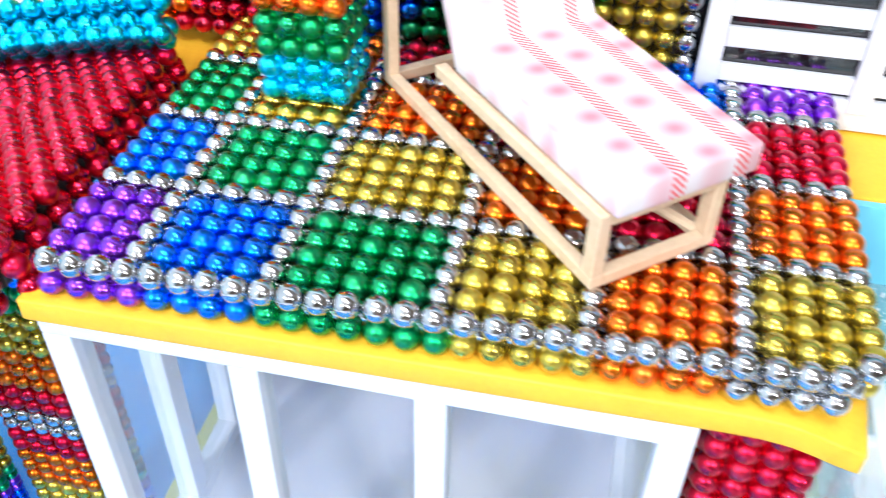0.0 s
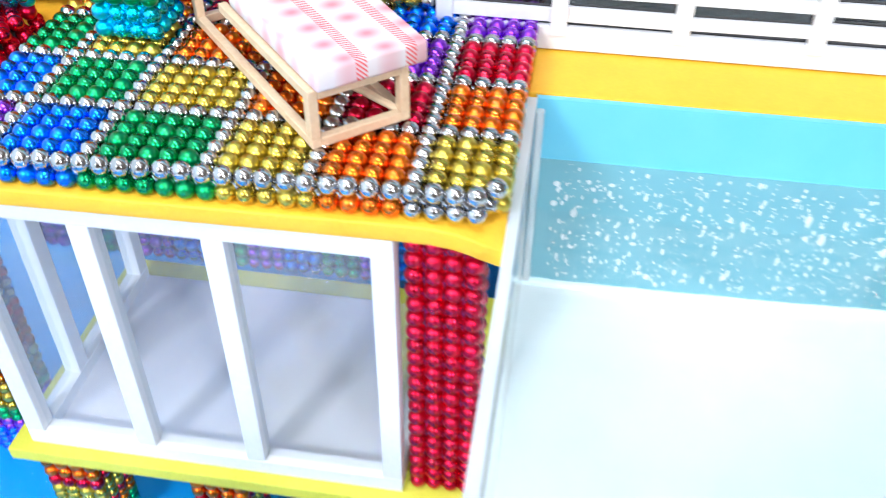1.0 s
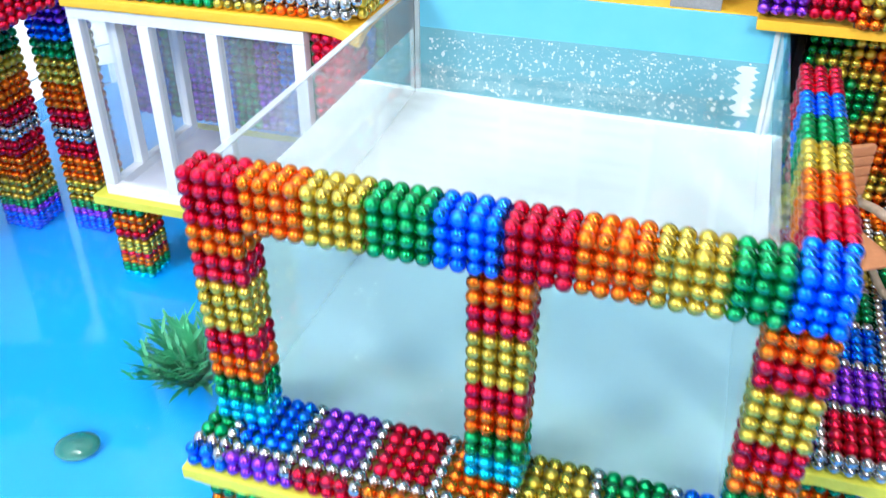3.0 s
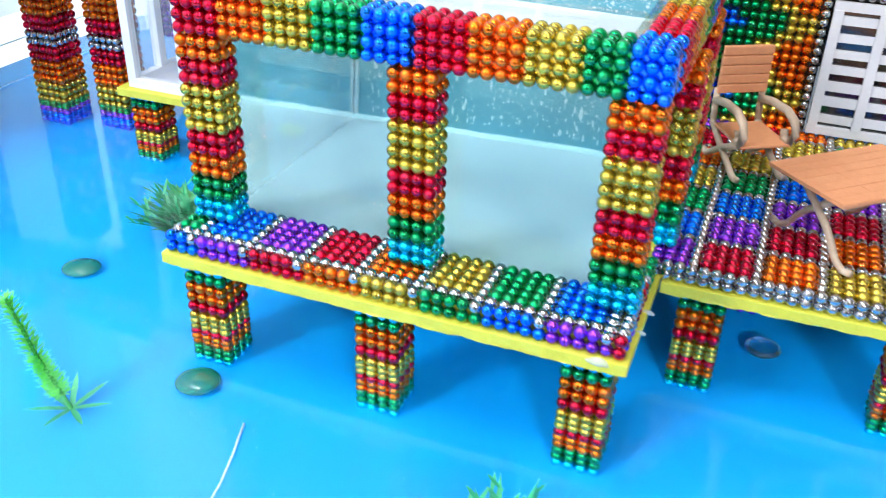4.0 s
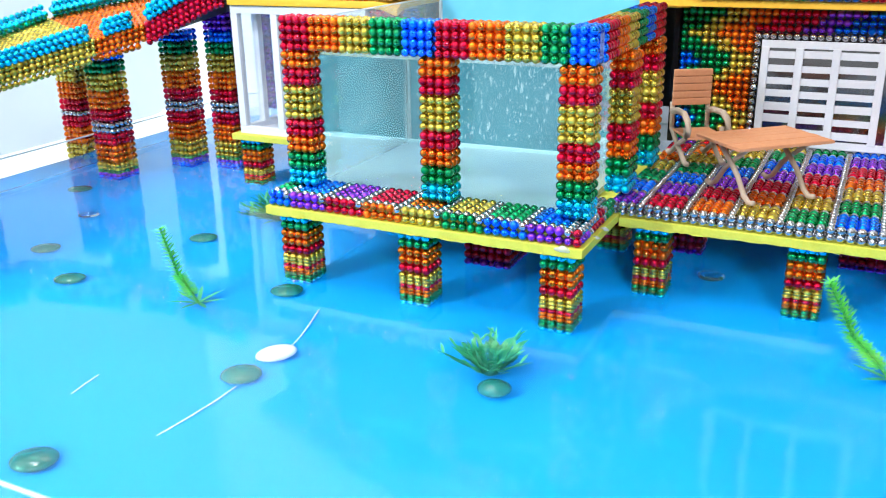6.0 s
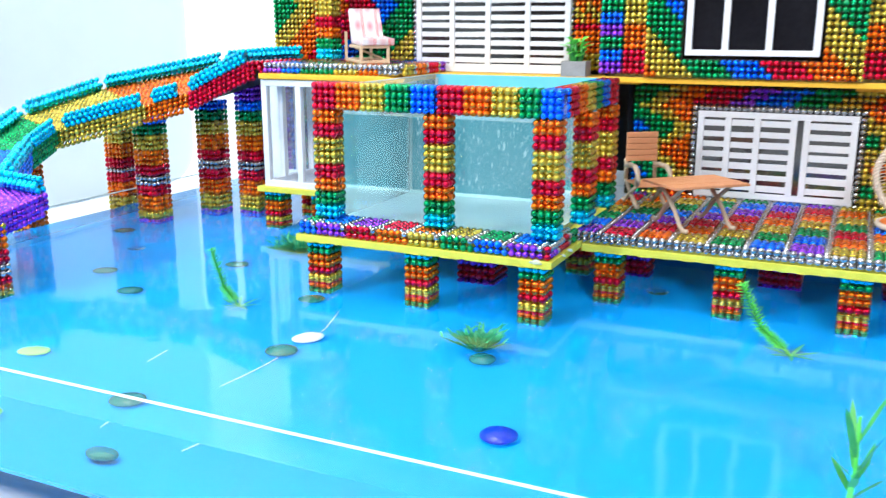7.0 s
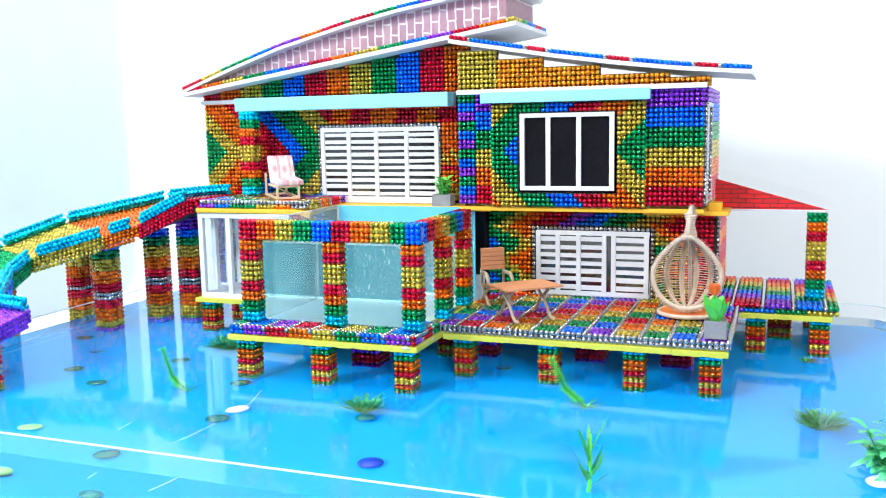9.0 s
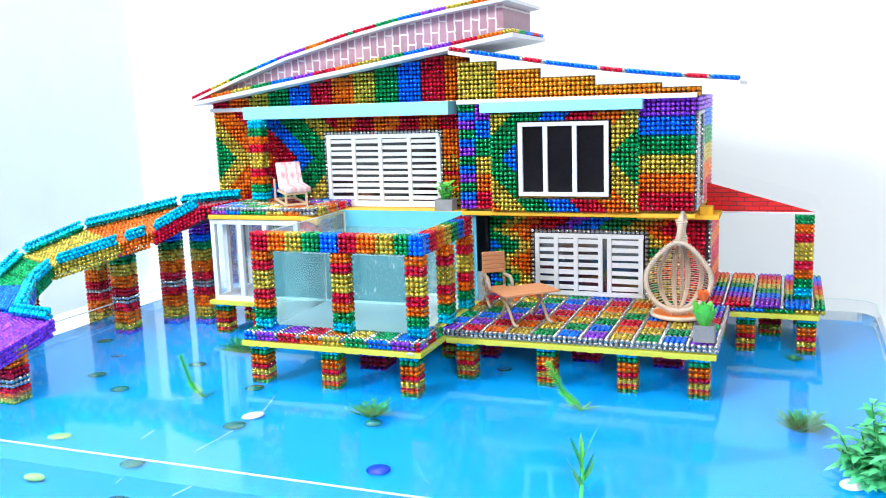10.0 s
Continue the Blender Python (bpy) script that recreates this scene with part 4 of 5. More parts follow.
# ---- the bridge ----
def bridge_piece(label, key, near0, near1, far1, far0, rails, layers=4, bow=0.0, flat=0.0, step=0.0):
    """One sloping slab of balls; its corners name the top, the near edge first."""
    n0, n1, f1, f0 = (Vector(p) for p in (near0, near1, far1, far0))
    t = thing("bridge_slab", near0, label, "bridge", "bridge slabs")
    o = n0.copy()
    n0, n1, f1, f0 = n0 - o, n1 - o, f1 - o, f0 - o
    across = max(3, int(round(max((f0 - n0).length, (f1 - n1).length) / 0.88)))
    down = Vector((0, 0, 1))
    balls, inner = [], []

    def rise(u, drop):
        return bow * math.sin(math.pi * u) + (max(0.0, (u - flat) / (1 - flat)) - u) * drop

    for j in range(across):
        v = (j + 0.5) / across
        a, b = n0.lerp(f0, v), n1.lerp(f1, v)
        count = max(3, int(round((b - a).length / 0.96)))
        for i in range(count):
            half = 0.25 if j % 2 else -0.25
            p = a.lerp(b, (i + 0.5 + half) / count)
            p.z += rise((i + 0.5 + half) / count, b.z - a.z)
            if 1 < j < across - 2 and 1 < i < count - 2:
                inner.append((p.x, p.y, p.z - 0.5, key))
            for k in range(layers - 1 if i == 0 else layers if j in (0, across - 1) or i == count - 1 else 1):
                out = k * step * (n0 - n1).normalized() if i == 0 else Vector()
                balls.append((p.x + out.x, p.y, p.z - 0.5 - k * 0.9, key))
    balls_on(t, balls, 80, 2, lambda b: b[1])
    under_layer(t, inner)
    # Dark slab paints the shade among the inner balls.
    core = bmesh.new()
    mid = (n0 + n1 + f0 + f1) / 4
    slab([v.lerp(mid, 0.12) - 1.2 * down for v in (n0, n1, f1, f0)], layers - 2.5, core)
    part("core", core, SHADECORE, t, "dark slab standing in for shaded inner balls")
    for edge, a, b in rails:
        p, q = (n0.lerp(n1, a), n0.lerp(n1, b)) if edge == "near" else (f0.lerp(f1, a), f0.lerp(f1, b))
        if edge == "end":
            p, q = n1.lerp(f1, a), n1.lerp(f1, b)
        if edge == "start":
            p, q = n0.lerp(f0, a), n0.lerp(f0, b)
        inward = (Vector((0, 0, 1)).cross(q - p)).normalized()
        if inward.dot((n0 + n1 + f0 + f1) / 4 - p) < 0:
            inward = -inward
        across_ = (n0 + n1 + f0 + f1) / 4 - (p + q) / 2
        inward = (inward + Vector((0, 0, across_.z / max(1.0, across_.dot(inward))))).normalized()
        count = max(3, int((q - p).length))
        core = part("rail", tube([p.lerp(q, 0.08) + inward * 0.6 + Vector((0, 0, 0.9)), p.lerp(q, 0.92) + inward * 0.6 + Vector((0, 0, 0.9))], 0.4), SHADECORE, t, "teal ball rail")
        rb = []
        for i in range(count):
            for u, w, half in ((0, 0.5, 0), (1.0, 0.5, 0), (-0.1, 1.4, 0.5), (0.9, 1.4, 0.5), (1.7, 1.25, 0), (0.4, 2.15, 0)):
                s = (i + 0.5 + half) / (count + 0.5)
                d = p.lerp(q, s) + inward * u + Vector((0, 0, w - 0.12 + (rise(a + (b - a) * s, (q.z - p.z) / (b - a)) if edge in ("near", "far") else 0)))
                rb.append((d.x, d.y, d.z, "T"))
        balls_on(core, rb, 20, 2, lambda b: b[1])


N0, F0 = (-28.8, 31.2, 23.4), (-29.2, 47.0, 23.4)
N1, F1 = (-41.0, 25.2, 17.4), (-45.0, 42.0, 22.3)
N2, F2 = (-46.8, 20.8, 15.5), (-65.0, 28.4, 17.6)
N3, F3 = (-58.3, 10.2, 11.4), (-70.3, 12.5, 13.3)
N4, F4 = (-55.8, 2.0, 9.0), (-67.0, -1.0, 8.8)
N5, F5 = (-47.5, -9.4, 6.3), (-62.0, -10.6, 6.3)
bridge_piece("red ball bridge slab sloping up to the deck", "R", N0, N1, F1, F0, (("near", 0.16, 0.97), ("far", 0.0, 0.97)), bow=0.1, flat=0.12, step=0.45)
bridge_piece("orange ball bridge slab with teal rails", "O", N1, N2, F2, F1, (("near", 0.2, 0.88), ("far", 0.02, 0.98)))
bridge_piece("golden ball bridge slab with teal rails", "Y", N2, N3, F3, F2, (("near", 0.05, 0.95), ("far", 0.04, 0.96)))
bridge_piece("green ball bridge slab with teal rails", "G", N3, N4, F4, F3, (("near", 0.1, 0.95), ("far", 0.1, 0.9)))
bridge_piece("blue ball bridge slab with teal rails", "B", N4, N5, F5, F4, (("near", 0.0, 1.0),))
bridge_piece("purple ball bridge slab ending over the water", "P", (-38.3, -10.8, 5.0), (-36.5, -27.5, 2.7), (-54.0, -29.0, 2.4), (-60.0, -10.8, 6.2), (("start", 0.02, 0.5),))
for x, y, top, low, mid in ((-52.2, 27, 13, FZ, 0.2), (-46.3, 38.5, 15, FZ, 2.3), (-37.8, 40.5, 19, FZ, 2.6), (-66, 33, 13.5, -24, 0.5), (-70, 12, 9, -24, -2), (-39.5, -22, 1.8, FZ, -4.6)):
    pile(x, y, top, low, mid)


# ---- things on the decks ----
def lounger():
    """Long axis along -y from the head; the front end faces the tank."""
    t = thing("lounge_chair", (-6.25, 35.4, 23.2), "pale wooden lounge chair with a pink and white cushion", "lounge chair", turn=41)
    w, l = 2.7, 15.8
    for x in (-w, w - 0.5):
        part("side_rail", box(x, x + 0.5, 0, l, 0, 0.5, 0.06), WOOD, t)
        part("seat_rail", box(x, x + 0.5, 0.5, 11.0, 2.6, 3.1, 0.06), WOOD, t)
        part("leg", box(x, x + 0.5, 0, 0.6, 0.5, 3.1, 0.06), WOOD, t)
        part("leg", box(x, x + 0.5, l - 0.6, l, 0.5, 5.4, 0.06), WOOD, t)
    part("stretcher", box(-w + 0.5, w - 0.5, 0, 0.5, 0, 0.5, 0.06), WOOD, t)
    part("stretcher", box(-w + 0.5, w - 0.5, 0, 0.5, 2.6, 3.1, 0.06), WOOD, t)
    part("stretcher", box(-w + 0.5, w - 0.5, l - 0.5, l, 0, 0.5, 0.06), WOOD, t)
    part("brace", tube([(w - 0.4, 0.6, 0.4), (-w + 0.6, 7.5, 2.6)], 0.22), WOOD, t)
    bm = bmesh.new()
    side = [(0.0, 3.1), (10.4, 3.2), (13.4, 9.2), (12.6, 9.7), (9.8, 4.5), (0.0, 4.3)]
    a = [bm.verts.new((-w + 0.3, y - 0.4, z)) for y, z in side]
    b = [bm.verts.new((w + 0.85, y - 0.4, z)) for y, z in side]
    bm.faces.new(a), bm.faces.new(b[::-1])
    for i in range(len(side)):
        j = (i + 1) % len(side)
        bm.faces.new((a[i], a[j], b[j], b[i]))
    bmesh.ops.bevel(bm, geom=bm.edges[:], offset=0.2, segments=3, affect="EDGES", profile=0.5)
    part("cushion", bm, CLOTH, t, "white cushion printed with pink stripes", True)


lounger()


def garden_table():
    t = thing("garden_table", (53.1, 22.5, 1.6), "small folding table with a terracotta slatted top", "table", turn=43)
    top = part("tabletop", box(-6.1, 6.1, -4.3, 4.3, 6.25, 6.5, 0.1), TERRA, t)
    for k in range(7):
        y = -4.3 + k * 1.229
        part("slat", box(-6.1 + random.uniform(-0.05, 0.05), 6.1 + random.uniform(-0.05, 0.05), y + 0.03, y + 1.2, 6.48, 6.62 + random.uniform(-0.03, 0.02), 0.03), TERRA, top)
    part("batten", box(-6.1, 6.1, -4.4, -4.31, 6.3, 6.6, 0.02), TERRA, t)
    part("batten", box(-2.2, -2.12, -3.0, 3.0, 6.585, 6.64), TERRA, t)
    for x in (-3.9, 3.9):
        for s in (-1, 1):
            z = 0.25 * s
            bend = [(x + z, s * 5.0, 0.55), (x + z, s * 4.1, 0.38), (x + z, s * 3.2, 0.9), (x + z, s * 1.6, 2.9), (x + z, 0, 4.2), (x + z, -s * 2.8, 6.25)]
            part("leg", tube(bend, 0.3), TWIG, t, "bent taupe leg", True)


garden_table()


def garden_chair():
    t = thing("garden_chair", (43.2, 35.2, 1.6), "folding garden chair with terracotta slats and taupe arms", "chair", turn=31)
    part("seat", box(-2.5, 2.5, -3.9, 2.2, 3.55, 3.85, 0.1), TERRA, t)
    back = part("backrest", box(-2.5, 2.5, 2.75, 2.95, 6.8, 11.5, 0.08), TERRA, t)
    for k in range(5):
        part("slat", box(-2.6, 2.6, 2.4, 2.8, 6.8 + k * 0.95, 7.71 + k * 0.95, 0.14), TERRA, back)
    for x in (-2.4, 2.4):
        part("back_post", tube([(x, 2.6, 3.6), (x, 2.9, 7.2)], 0.33), TWIG, t, "", True)
        part("leg", tube([(x, -4.2, 0.5), (x, -3.4, 0.35), (x, -2.6, 0.7), (x, 0, 2.1), (x, 2.6, 3.8)], 0.33), TWIG, t, "", True)
        part("leg", tube([(x, 3.6, 0.5), (x, 2.9, 0.35), (x, 2.2, 0.7), (x, 0, 2.1), (x, -3.2, 3.7)], 0.33), TWIG, t, "", True)
        part("arm", tube([(x, 2.8, 6.0), (x, 0.6, 6.5), (1.06 * x, -2.2, 6.6), (1.08 * x, -3.7, 6.0), (1.08 * x, -4.2, 4.9), (1.05 * x, -3.6, 3.9), (x, -2.8, 4.1), (x, -2.6, 4.9)], 0.42), TWIG, t, "curved taupe arm", True)


garden_chair()


def hanging_basket():
    """An egg-shaped rope basket on a round orange foot."""
    t = thing("egg_chair", (82.9, 33.4, 1.6), "egg-shaped rope basket chair on an orange base", "egg chair")
    bm = bmesh.new()
    bmesh.ops.create_cone(bm, cap_ends=True, segments=40, radius1=5.3, radius2=5.3, depth=0.6)
    bmesh.ops.translate(bm, vec=(0, 0.5, 0.5), verts=bm.verts)
    part("base", bm, ORANGE, t, "round orange felt base")
    ring = [(5.5 * math.cos(a), 0.5 + 5.5 * math.sin(a), 0.5) for a in (2 * math.pi * k / 40 for k in range(40))]
    part("base_rope", tube(ring, 0.42, close=True), ROPE, t, "twisted jute rope round the base", True)

    def egg(a, grow=1.0):
        # outline of the mouth in x and z, drawn to a point at the top
        s, c = math.sin(a), math.cos(a)
        return Vector((grow * 6.4 * c * (1 - 0.22 * max(0, s) ** 1.5), -2.6 + 0.8 * s, 8.3 + grow * (6.4 * s + 0.9 * max(0, s) ** 6)))

    for strand in (0, 1, 2):
        rope = []
        for k in range(240):
            a = 2 * math.pi * k / 240
            p, q = egg(a), egg(a, 1.06)
            w = a * 26 + strand * 2 * math.pi / 3
            out = (q - p).normalized()
            rope.append(p + out * 0.24 * math.cos(w) + Vector((0, 0.24 * math.sin(w), 0)))
        part("rim_rope", tube(rope, 0.27, close=True, sides=6), ROPE, t, "twisted jute rope rim", True)
    fuzz = bmesh.new()
    for k in range(700):
        a = random.uniform(0, 2 * math.pi)
        p = egg(a) + Vector((0, random.uniform(-0.4, 0.4), 0))
        way = Vector((math.cos(a) + random.uniform(-0.8, 0.8), random.uniform(-0.9, 0.5), math.sin(a) + random.uniform(-0.8, 0.8)))
        blade(fuzz, p + way.normalized() * 0.35, way, random.uniform(0.25, 0.7), 0.06, 0.1, 2)
    tagged(part("loose_fibre", fuzz, ROPE, t, "loose jute fibres"), kind="stuff")

    def bowl(u, v):
        # u runs across the mouth, v from the bottom to the top
        edge = egg(math.asin(max(-1, min(1, v))))
        deep = 5.2 * math.sqrt(max(0.0, 1 - u * u)) * math.sqrt(max(0.0, 1 - v * v))
        return Vector((edge.x * u, edge.y + deep, edge.z))

    for k in range(4):
        u = -0.66 + k * 0.44
        for side in (-0.04, 0.04):
            part("rib", tube([bowl(u + side, -0.98 + 1.96 * s / 20) for s in range(21)], 0.28, sides=8), JUTE, t, "paired brown rope rib", True)
    for k in range(27):
        v = -0.93 + k * 0.071
        part("weave", tube([bowl(-0.99 + 1.98 * s / 16, v) + Vector((0, 0.2 * (-1) ** (s + k), 0)) for s in range(17)], 0.085, sides=5), ROPE, t, "", True)
    part("hanger", tube([(0, -1.8, 14.9), (0.1, -1.4, 17.5), (0.2, -0.8, 20.3), (0.5, 0.2, 21.2), (0.8, 1.0, 20.1), (0.6, 0.6, 18.4), (0.2, -0.9, 15.0)], 0.55), ROPE, t, "jute rope loop", True)
    coil = [(0.35 + (0.85 + 0.2 * math.sin(k / 17)) * math.cos(a), -0.5 + 0.85 * math.sin(a), 14.8 + 5.2 * k / 130) for k, a in ((k, 2 * math.pi * k / 12) for k in range(130))]
    part("binding", tube(coil, 0.26, sides=6), ROPE, t, "jute rope binding", True)
    part("pole", tube([(0, 5.0, 0.6), (0, 4.6, 6), (0, 2.6, 15.5), (0.3, 0.3, 18)], 0.4), ROPE, t, "", True)


hanging_basket()


def planter(base, size, label, leaves, length, width, material, flower=False, turn=0.0):
    t = thing("potted_plant", base, label, "potted plant", turn=turn)
    sx, sy, h = size
    pot = bmesh.new()
    box(-sx, sx, -sy, sy, 0, h, 0.15, pot)
    top = [f for f in pot.faces if f.calc_center_median().z > h - 0.01]
    ins = bmesh.ops.inset_region(pot, faces=top, thickness=0.4)
    bmesh.ops.translate(pot, vec=(0, 0, -0.6), verts=list({v for f in top for v in f.verts}))
    part("pot", pot, GREY, t, "square grey cement pot")
    crown = bmesh.new()
    for k in range(leaves):
        a = 2.4 * k
        lean = 0.12 + 0.6 * ((k * 7) % 10) / 10
        base_ = (0.35 * sx * math.cos(a), 0.35 * sy * math.sin(a), h - 0.4)
        blade(crown, base_, (lean * math.cos(a), lean * math.sin(a), 1.1), length * random.uniform(0.75, 1.1), width, 0.12 * lean, 6)
    part("leaves", crown, material, t, "", True)
    if flower:
        part("stem", tube([(0, 0, h - 0.5), (-0.3, -0.2, h + 4.6)], 0.16), LEAF, t)
        bm = bmesh.new()
        for k in range(6):
            a = math.pi * k / 3
            blade(bm, (-0.3 + 0.35 * math.cos(a), -0.2 + 0.35 * math.sin(a), h + 4.4), (0.35 * math.cos(a), 0.35 * math.sin(a), 1), 1.9, 1.5, -0.1, 5)
        part("flower", bm, FLOWER, t, "orange tulip flower", True)


planter((89.4, 15.6, 1.6), (1.9, 1.5, 3.2), "square grey pot with green leaves and an orange tulip", 16, 4.9, 1.9, LIMELEAF, True)


def leafy_planter(base, size, label):
    """A square pot with upright stalks that end in broad pointed leaves."""
    t = thing("potted_plant", base, label, "potted plant")
    sx, sy, h = size
    bm = bmesh.new()
    box(-sx, sx, -sy, -sy + 0.35, 0, h, 0.08, bm), box(-sx, sx, sy - 0.35, sy, 0, h, 0.08, bm)
    box(-sx, -sx + 0.35, -sy + 0.36, sy - 0.36, 0, h, 0.08, bm), box(sx - 0.35, sx, -sy + 0.36, sy - 0.36, 0, h, 0.08, bm)
    part("pot", bm, GREY, t, "square grey cement pot")
    part("filling", box(-sx + 0.36, sx - 0.36, -sy + 0.36, sy - 0.36, 0, h - 0.9), WHITE, t, "white plaster filling")
    for k in range(9):
        a = 2.4 * k
        foot = Vector((0.5 * math.cos(a), 0.4 * math.sin(a), h - 0.9))
        tip = foot + Vector((0.9 * math.cos(a), 0.8 * math.sin(a), 3.0 + 0.45 * (k % 4)))
        part("stalk", tube([foot, foot.lerp(tip, 0.5) + Vector((0.1, 0, 0)), tip], 0.3, sides=6, tip=0.2), LEAF, t, "", True)
        for m in range(3):
            b = a + 2.1 * m
            bm = bmesh.new()
            blade(bm, tip - Vector((0, 0, 0.5 * m)), (math.cos(b), math.sin(b), 0.75 - 0.3 * m), random.uniform(1.7, 2.5), 1.35, 0.3, 6)
            part("leaf", bm, LIMELEAF, t, "", True)


leafy_planter((27.7, 46.0, 21.2), (2.2, 1.7, 2.6), "square grey pot with broad green leaves by the shutter")


# ---- plants and pebbles in the pond ----
def seaweed(base, lean, length, label, thick=1.4):
    """A leaning bottle-brush stem over a few long leaves."""
    t = thing("water_plant", base, label, "water plant", "pond plants")
    stem = [Vector((0, 0, 0)).lerp(Vector(lean) * length, s / 6) + Vector((0, 0, 0.5 * math.sin(s / 6 * 3))) for s in range(7)]
    part("stem", tube(stem, 0.2, tip=0.12), LEAF, t)
    bm = bmesh.new()
    axis = Vector(lean).normalized()
    flat = axis.cross(Vector((0, 1, 0))).normalized()
    for ring in range(27):
        u = 0.16 + 0.84 * ring / 26
        p = Vector((0, 0, 0)).lerp(Vector(lean) * length, u) + Vector((0, 0, 0.5 * math.sin(u * 3)))
        for k in range(10):
            a = 2 * math.pi * (k + 0.5 * (ring % 2)) / 10 + random.uniform(-0.15, 0.15)
            way = flat * math.cos(a) + axis.cross(flat) * math.sin(a) + axis * random.uniform(0.3, 0.6)
            blade(bm, p, way, thick * (1.1 - 0.3 * u) * random.uniform(0.8, 1.15), 0.2, 0, 2)
    part("needles", bm, LIMELEAF, t, "bright green needles", True)
    bm = bmesh.new()
    for k in range(7):
        a = k * 0.9 + 0.3
        blade(bm, (0, 0, 0.1), (math.cos(a), math.sin(a), 0.55), 4.2, 0.5, 0.1)
    part("leaves", bm, LEAFDARK, t, "", True)


def tuft(base, size, label, count=54):
    t = thing("water_plant", base, label, "water plant", "pond plants")
    bm = bmesh.new()
    for k in range(count):
        a, lean = 2.4 * k, random.uniform(0.1, 0.95)
        way = Vector((lean * math.cos(a), lean * math.sin(a), 1))
        foot, long = Vector((0.6 * math.cos(a), 0.6 * math.sin(a), 0)), size * random.uniform(0.4, 1.0)
        blade(bm, foot, way, long, 0.52, random.uniform(-0.1, 0.3) * lean)
        for m in (0.45, 0.65, 0.8):
            turn = a + random.uniform(-1.4, 1.4)
            blade(bm, foot + way.normalized() * long * m, (math.cos(turn), math.sin(turn), 1.3), size * 0.22, 0.34, 0.1, 3)
    part("leaves", bm, TUFTLEAF, t, "", True)


def tall_plant(base, label, height=13, count=9):
    t = thing("water_plant", base, label, "water plant", "pond plants")
    part("stem", tube([(0, 0, 0), (0.3, 0.2, height * 0.5), (0.2, 0.6, height * 0.85)], 0.3, tip=0.15), LIMELEAF, t)
    bm = bmesh.new()
    for k in range(count):
        a, z = 2.4 * k, height * (0.1 + 0.65 * k / count)
        blade(bm, (0.15, 0.2, z), (0.45 * math.cos(a), 0.45 * math.sin(a), 1), height * 0.42, 0.75, 0.05, 5)
    part("leaves", bm, LEAF, t, "long green leaves", True)


def bush(base, label):
    t = thing("water_plant", base, label, "water plant", "pond plants")
    bm = bmesh.new()
    for k in range(22):
        a, lean = 2.4 * k, 0.15 + 0.5 * ((k * 5) % 11) / 11
        tip = 1.1 * Vector((10 * lean * math.cos(a), 9 * lean * math.sin(a), 19 * (1 - 0.5 * lean) * (0.55 + 0.45 * ((k * 3) % 7) / 7)))
        part("stem", tube([(0, 0, 0), tip * 0.5, tip], 0.22, None, 5, 0.1), LEAF, t)
        for m in range(24):
            p = tip * (0.25 + 0.75 * m / 23)
            b = 2.4 * m + k
            blade(bm, p, (math.cos(b), math.sin(b), random.uniform(0.0, 0.9)), 4.0 * random.uniform(0.6, 1.15), 1.15, random.uniform(0.2, 0.6), 5)
    part("leaves", bm, BUSHLEAF, t, "many small green plastic leaves", True)


def pebble(x, y, kind, sx, sy, h, label, turn=0.0, z=FZ):
    bm = bmesh.new()
    bmesh.ops.create_uvsphere(bm, u_segments=20, v_segments=12, radius=1)
    for v in bm.verts:
        v.co = Vector((v.co.x * sx, v.co.y * sy, h + v.co.z * h))
    solo("pebble", bm, PEBBLE[kind], (x, y, z), label, "pebble", "pond pebbles", turn=turn, smooth=True)


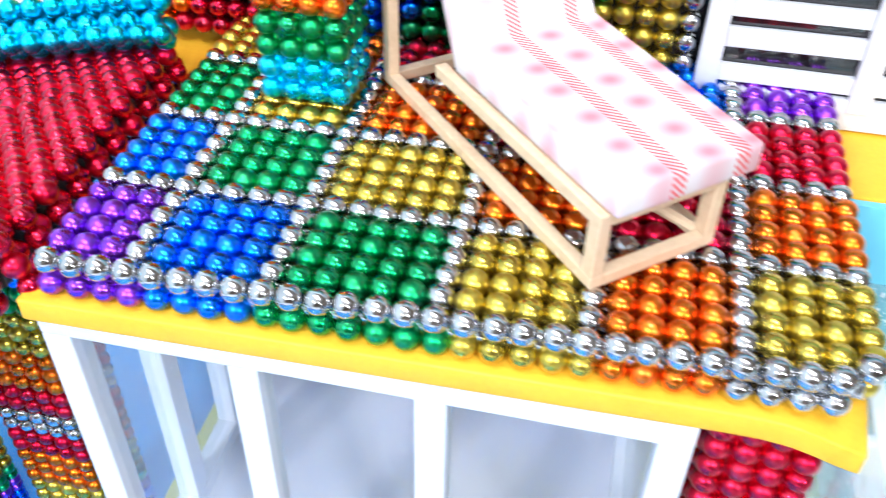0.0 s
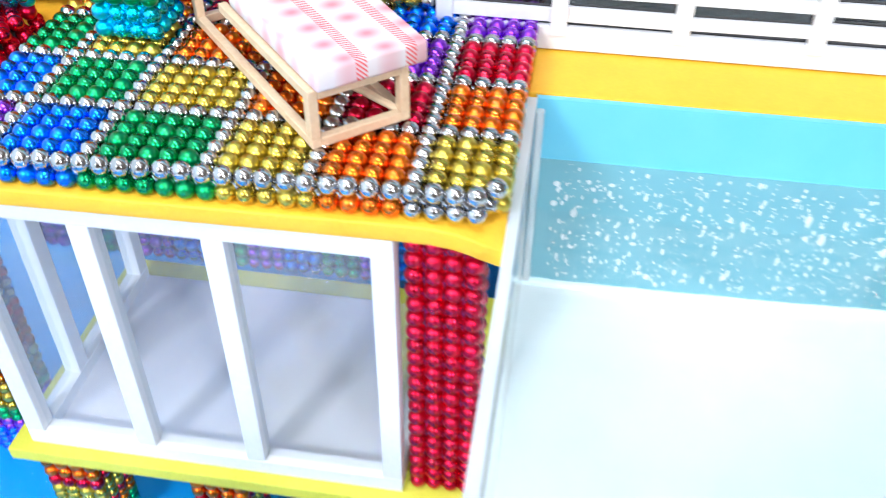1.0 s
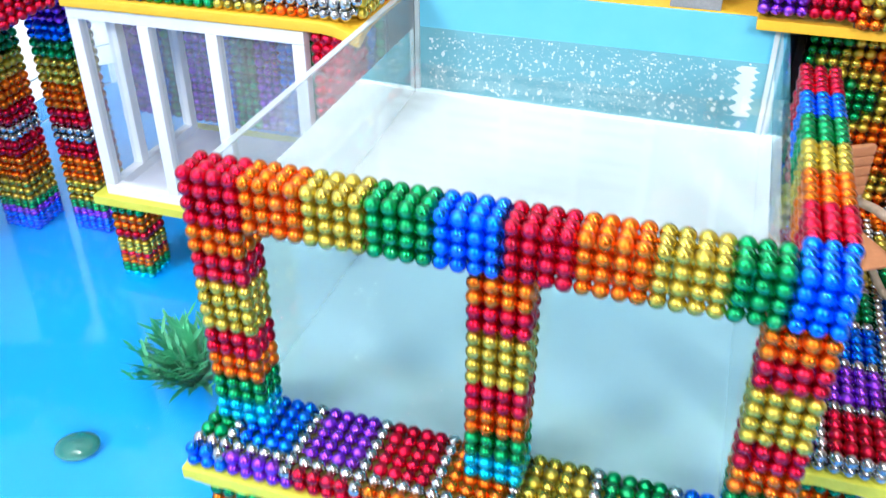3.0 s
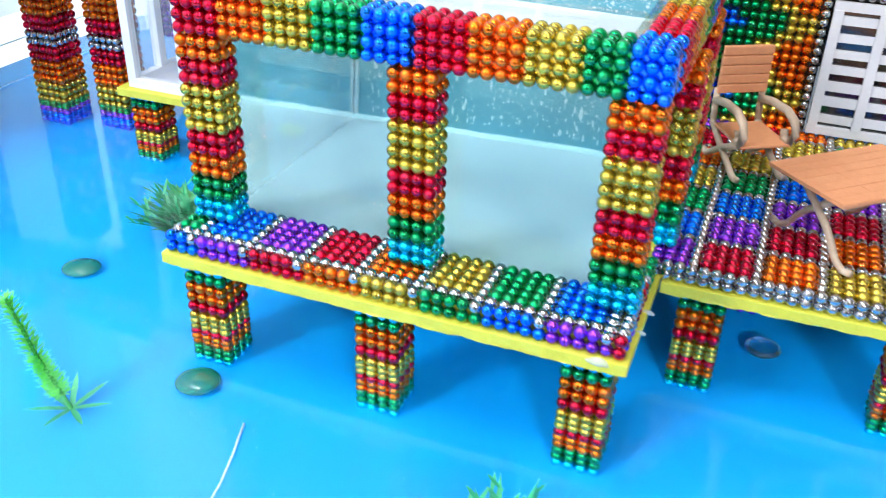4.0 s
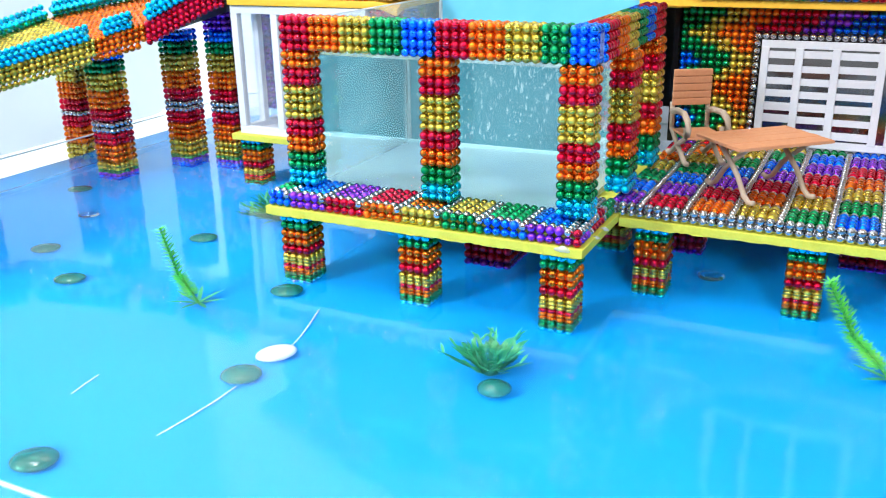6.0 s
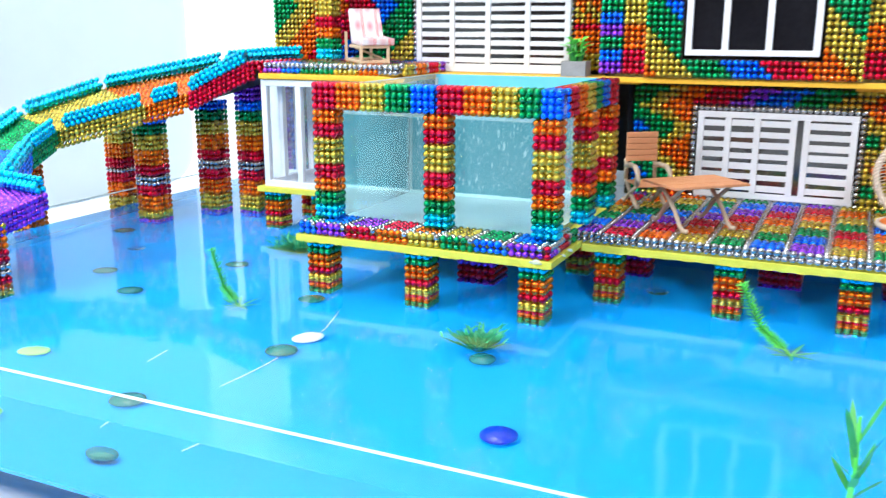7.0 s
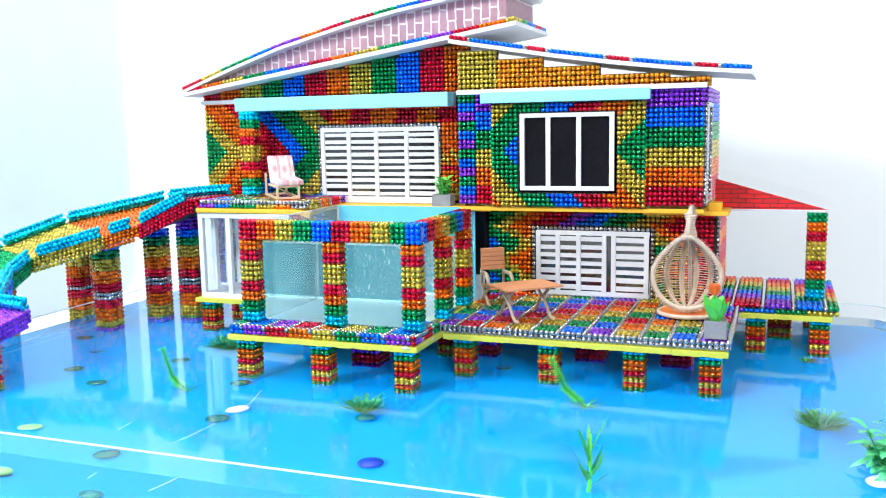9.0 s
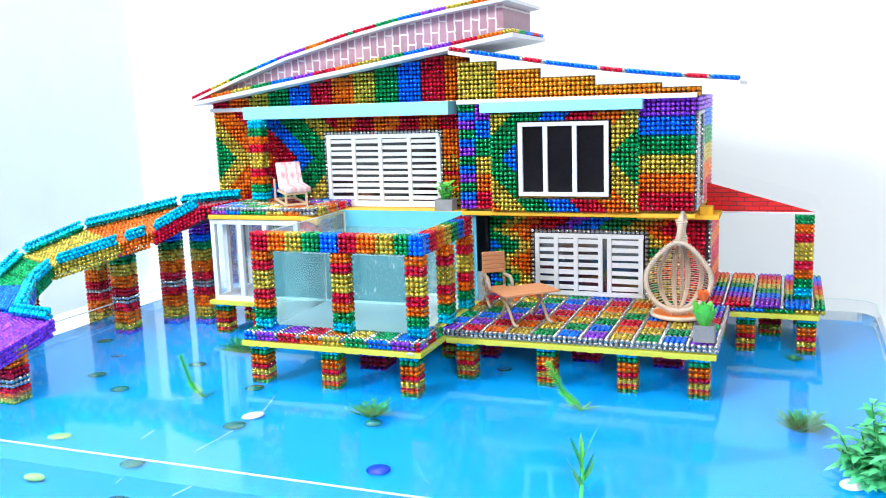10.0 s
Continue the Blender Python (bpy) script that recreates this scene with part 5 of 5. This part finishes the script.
FP = FZ + 0.05
seaweed((-4.1, -9.4, FP), (-0.31, 0.0, 0.95), 14, "leaning bright green bottle-brush water plant")
seaweed((69.0, 3.7, FP), (-0.44, 0.05, 0.91), 14.5, "leaning bright green bottle-brush water plant")
tuft((33.4, -10.3, FP), 8.4, "dark green grassy water plant on the pond floor")
tuft((106.2, 3.2, FP), 9.5, "dark green grassy water plant on the pond floor", 84)
tuft((-12.5, 19.4, FP), 10.5, "dark green grassy water plant beside the deck legs", 170)
tuft((105.2, 43.3, FP), 3.0, "small dark green water plant under the side deck", 24)
tall_plant((76.3, -30.5, FP), "tall light green water plant with long leaves", 15)
bush((117.0, -17.0, FP), "bushy green plastic plant rising out of the pond")
for x, y, kind, sx, sy, h, label in (
    (3.6, -2.5, "green", 2.0, 1.9, 0.7, "flat dark green glass pebble on the pond floor"),
    (12.2, -16.5, "white", 2.2, 1.5, 1.1, "smooth white pebble on the pond floor"),
    (11.4, -21.3, "green", 2.1, 2.0, 0.7, "flat dark green glass pebble beside the white pebble"),
    (35.3, -13.7, "green", 1.7, 1.6, 1.1, "round green glass bead below a grassy plant"),
    (48.8, 22, "clear", 1.7, 1.6, 0.9, "round clear glass bead on the pond floor"),
    (-17.7, 7.8, "green", 2.0, 1.8, 0.7, "flat dark green glass pebble on the pond floor"),
    (-23.2, -10.8, "green", 2.0, 1.8, 0.7, "flat dark green glass pebble on the pond floor"),
    (-34.6, -4.4, "green", 2.0, 1.8, 0.7, "flat dark green glass pebble on the pond floor"),
    (-40.2, 8.6, "clear", 1.6, 1.4, 0.7, "small pale glass pebble on the pond floor"),
    (-52.0, 18, "green", 2.0, 1.8, 0.7, "flat dark green glass pebble on the pond floor"),
    (44.3, -31.0, "blue", 2.0, 2.0, 0.8, "flat deep blue glass pebble on the pond floor"),
    (-15.9, -34.8, "lime", 2.1, 1.5, 0.7, "oval lime green pebble on the pond floor"),
    (4.7, -40.5, "green", 2.1, 1.9, 0.7, "flat dark green glass pebble by the front glass"),
    (113.1, -16.6, "white", 2.3, 1.8, 1.0, "smooth white pebble under the bushy plant"),
):
    pebble(x, y, kind, sx, sy, h, label, 55 if kind == "white" else 20, FP)
for pts in (((9.9, -5.2), (11.0, -8.6), (11.8, -11.5), (12.3, -14.5)), ((12.2, -23.1), (12.1, -26), (11.8, -29), (11.2, -33)), ((-1.6, -27.2), (-1.5, -29), (-1.2, -31))):
    solo("white_thread", tube([(x, y, FP + 0.2) for x, y in pts], 0.1, sides=6, tip=0.06), PEBBLE["white"], (0, 0, 0), "thin white thread lying on the pond floor", "thread", "pond threads", smooth=True)
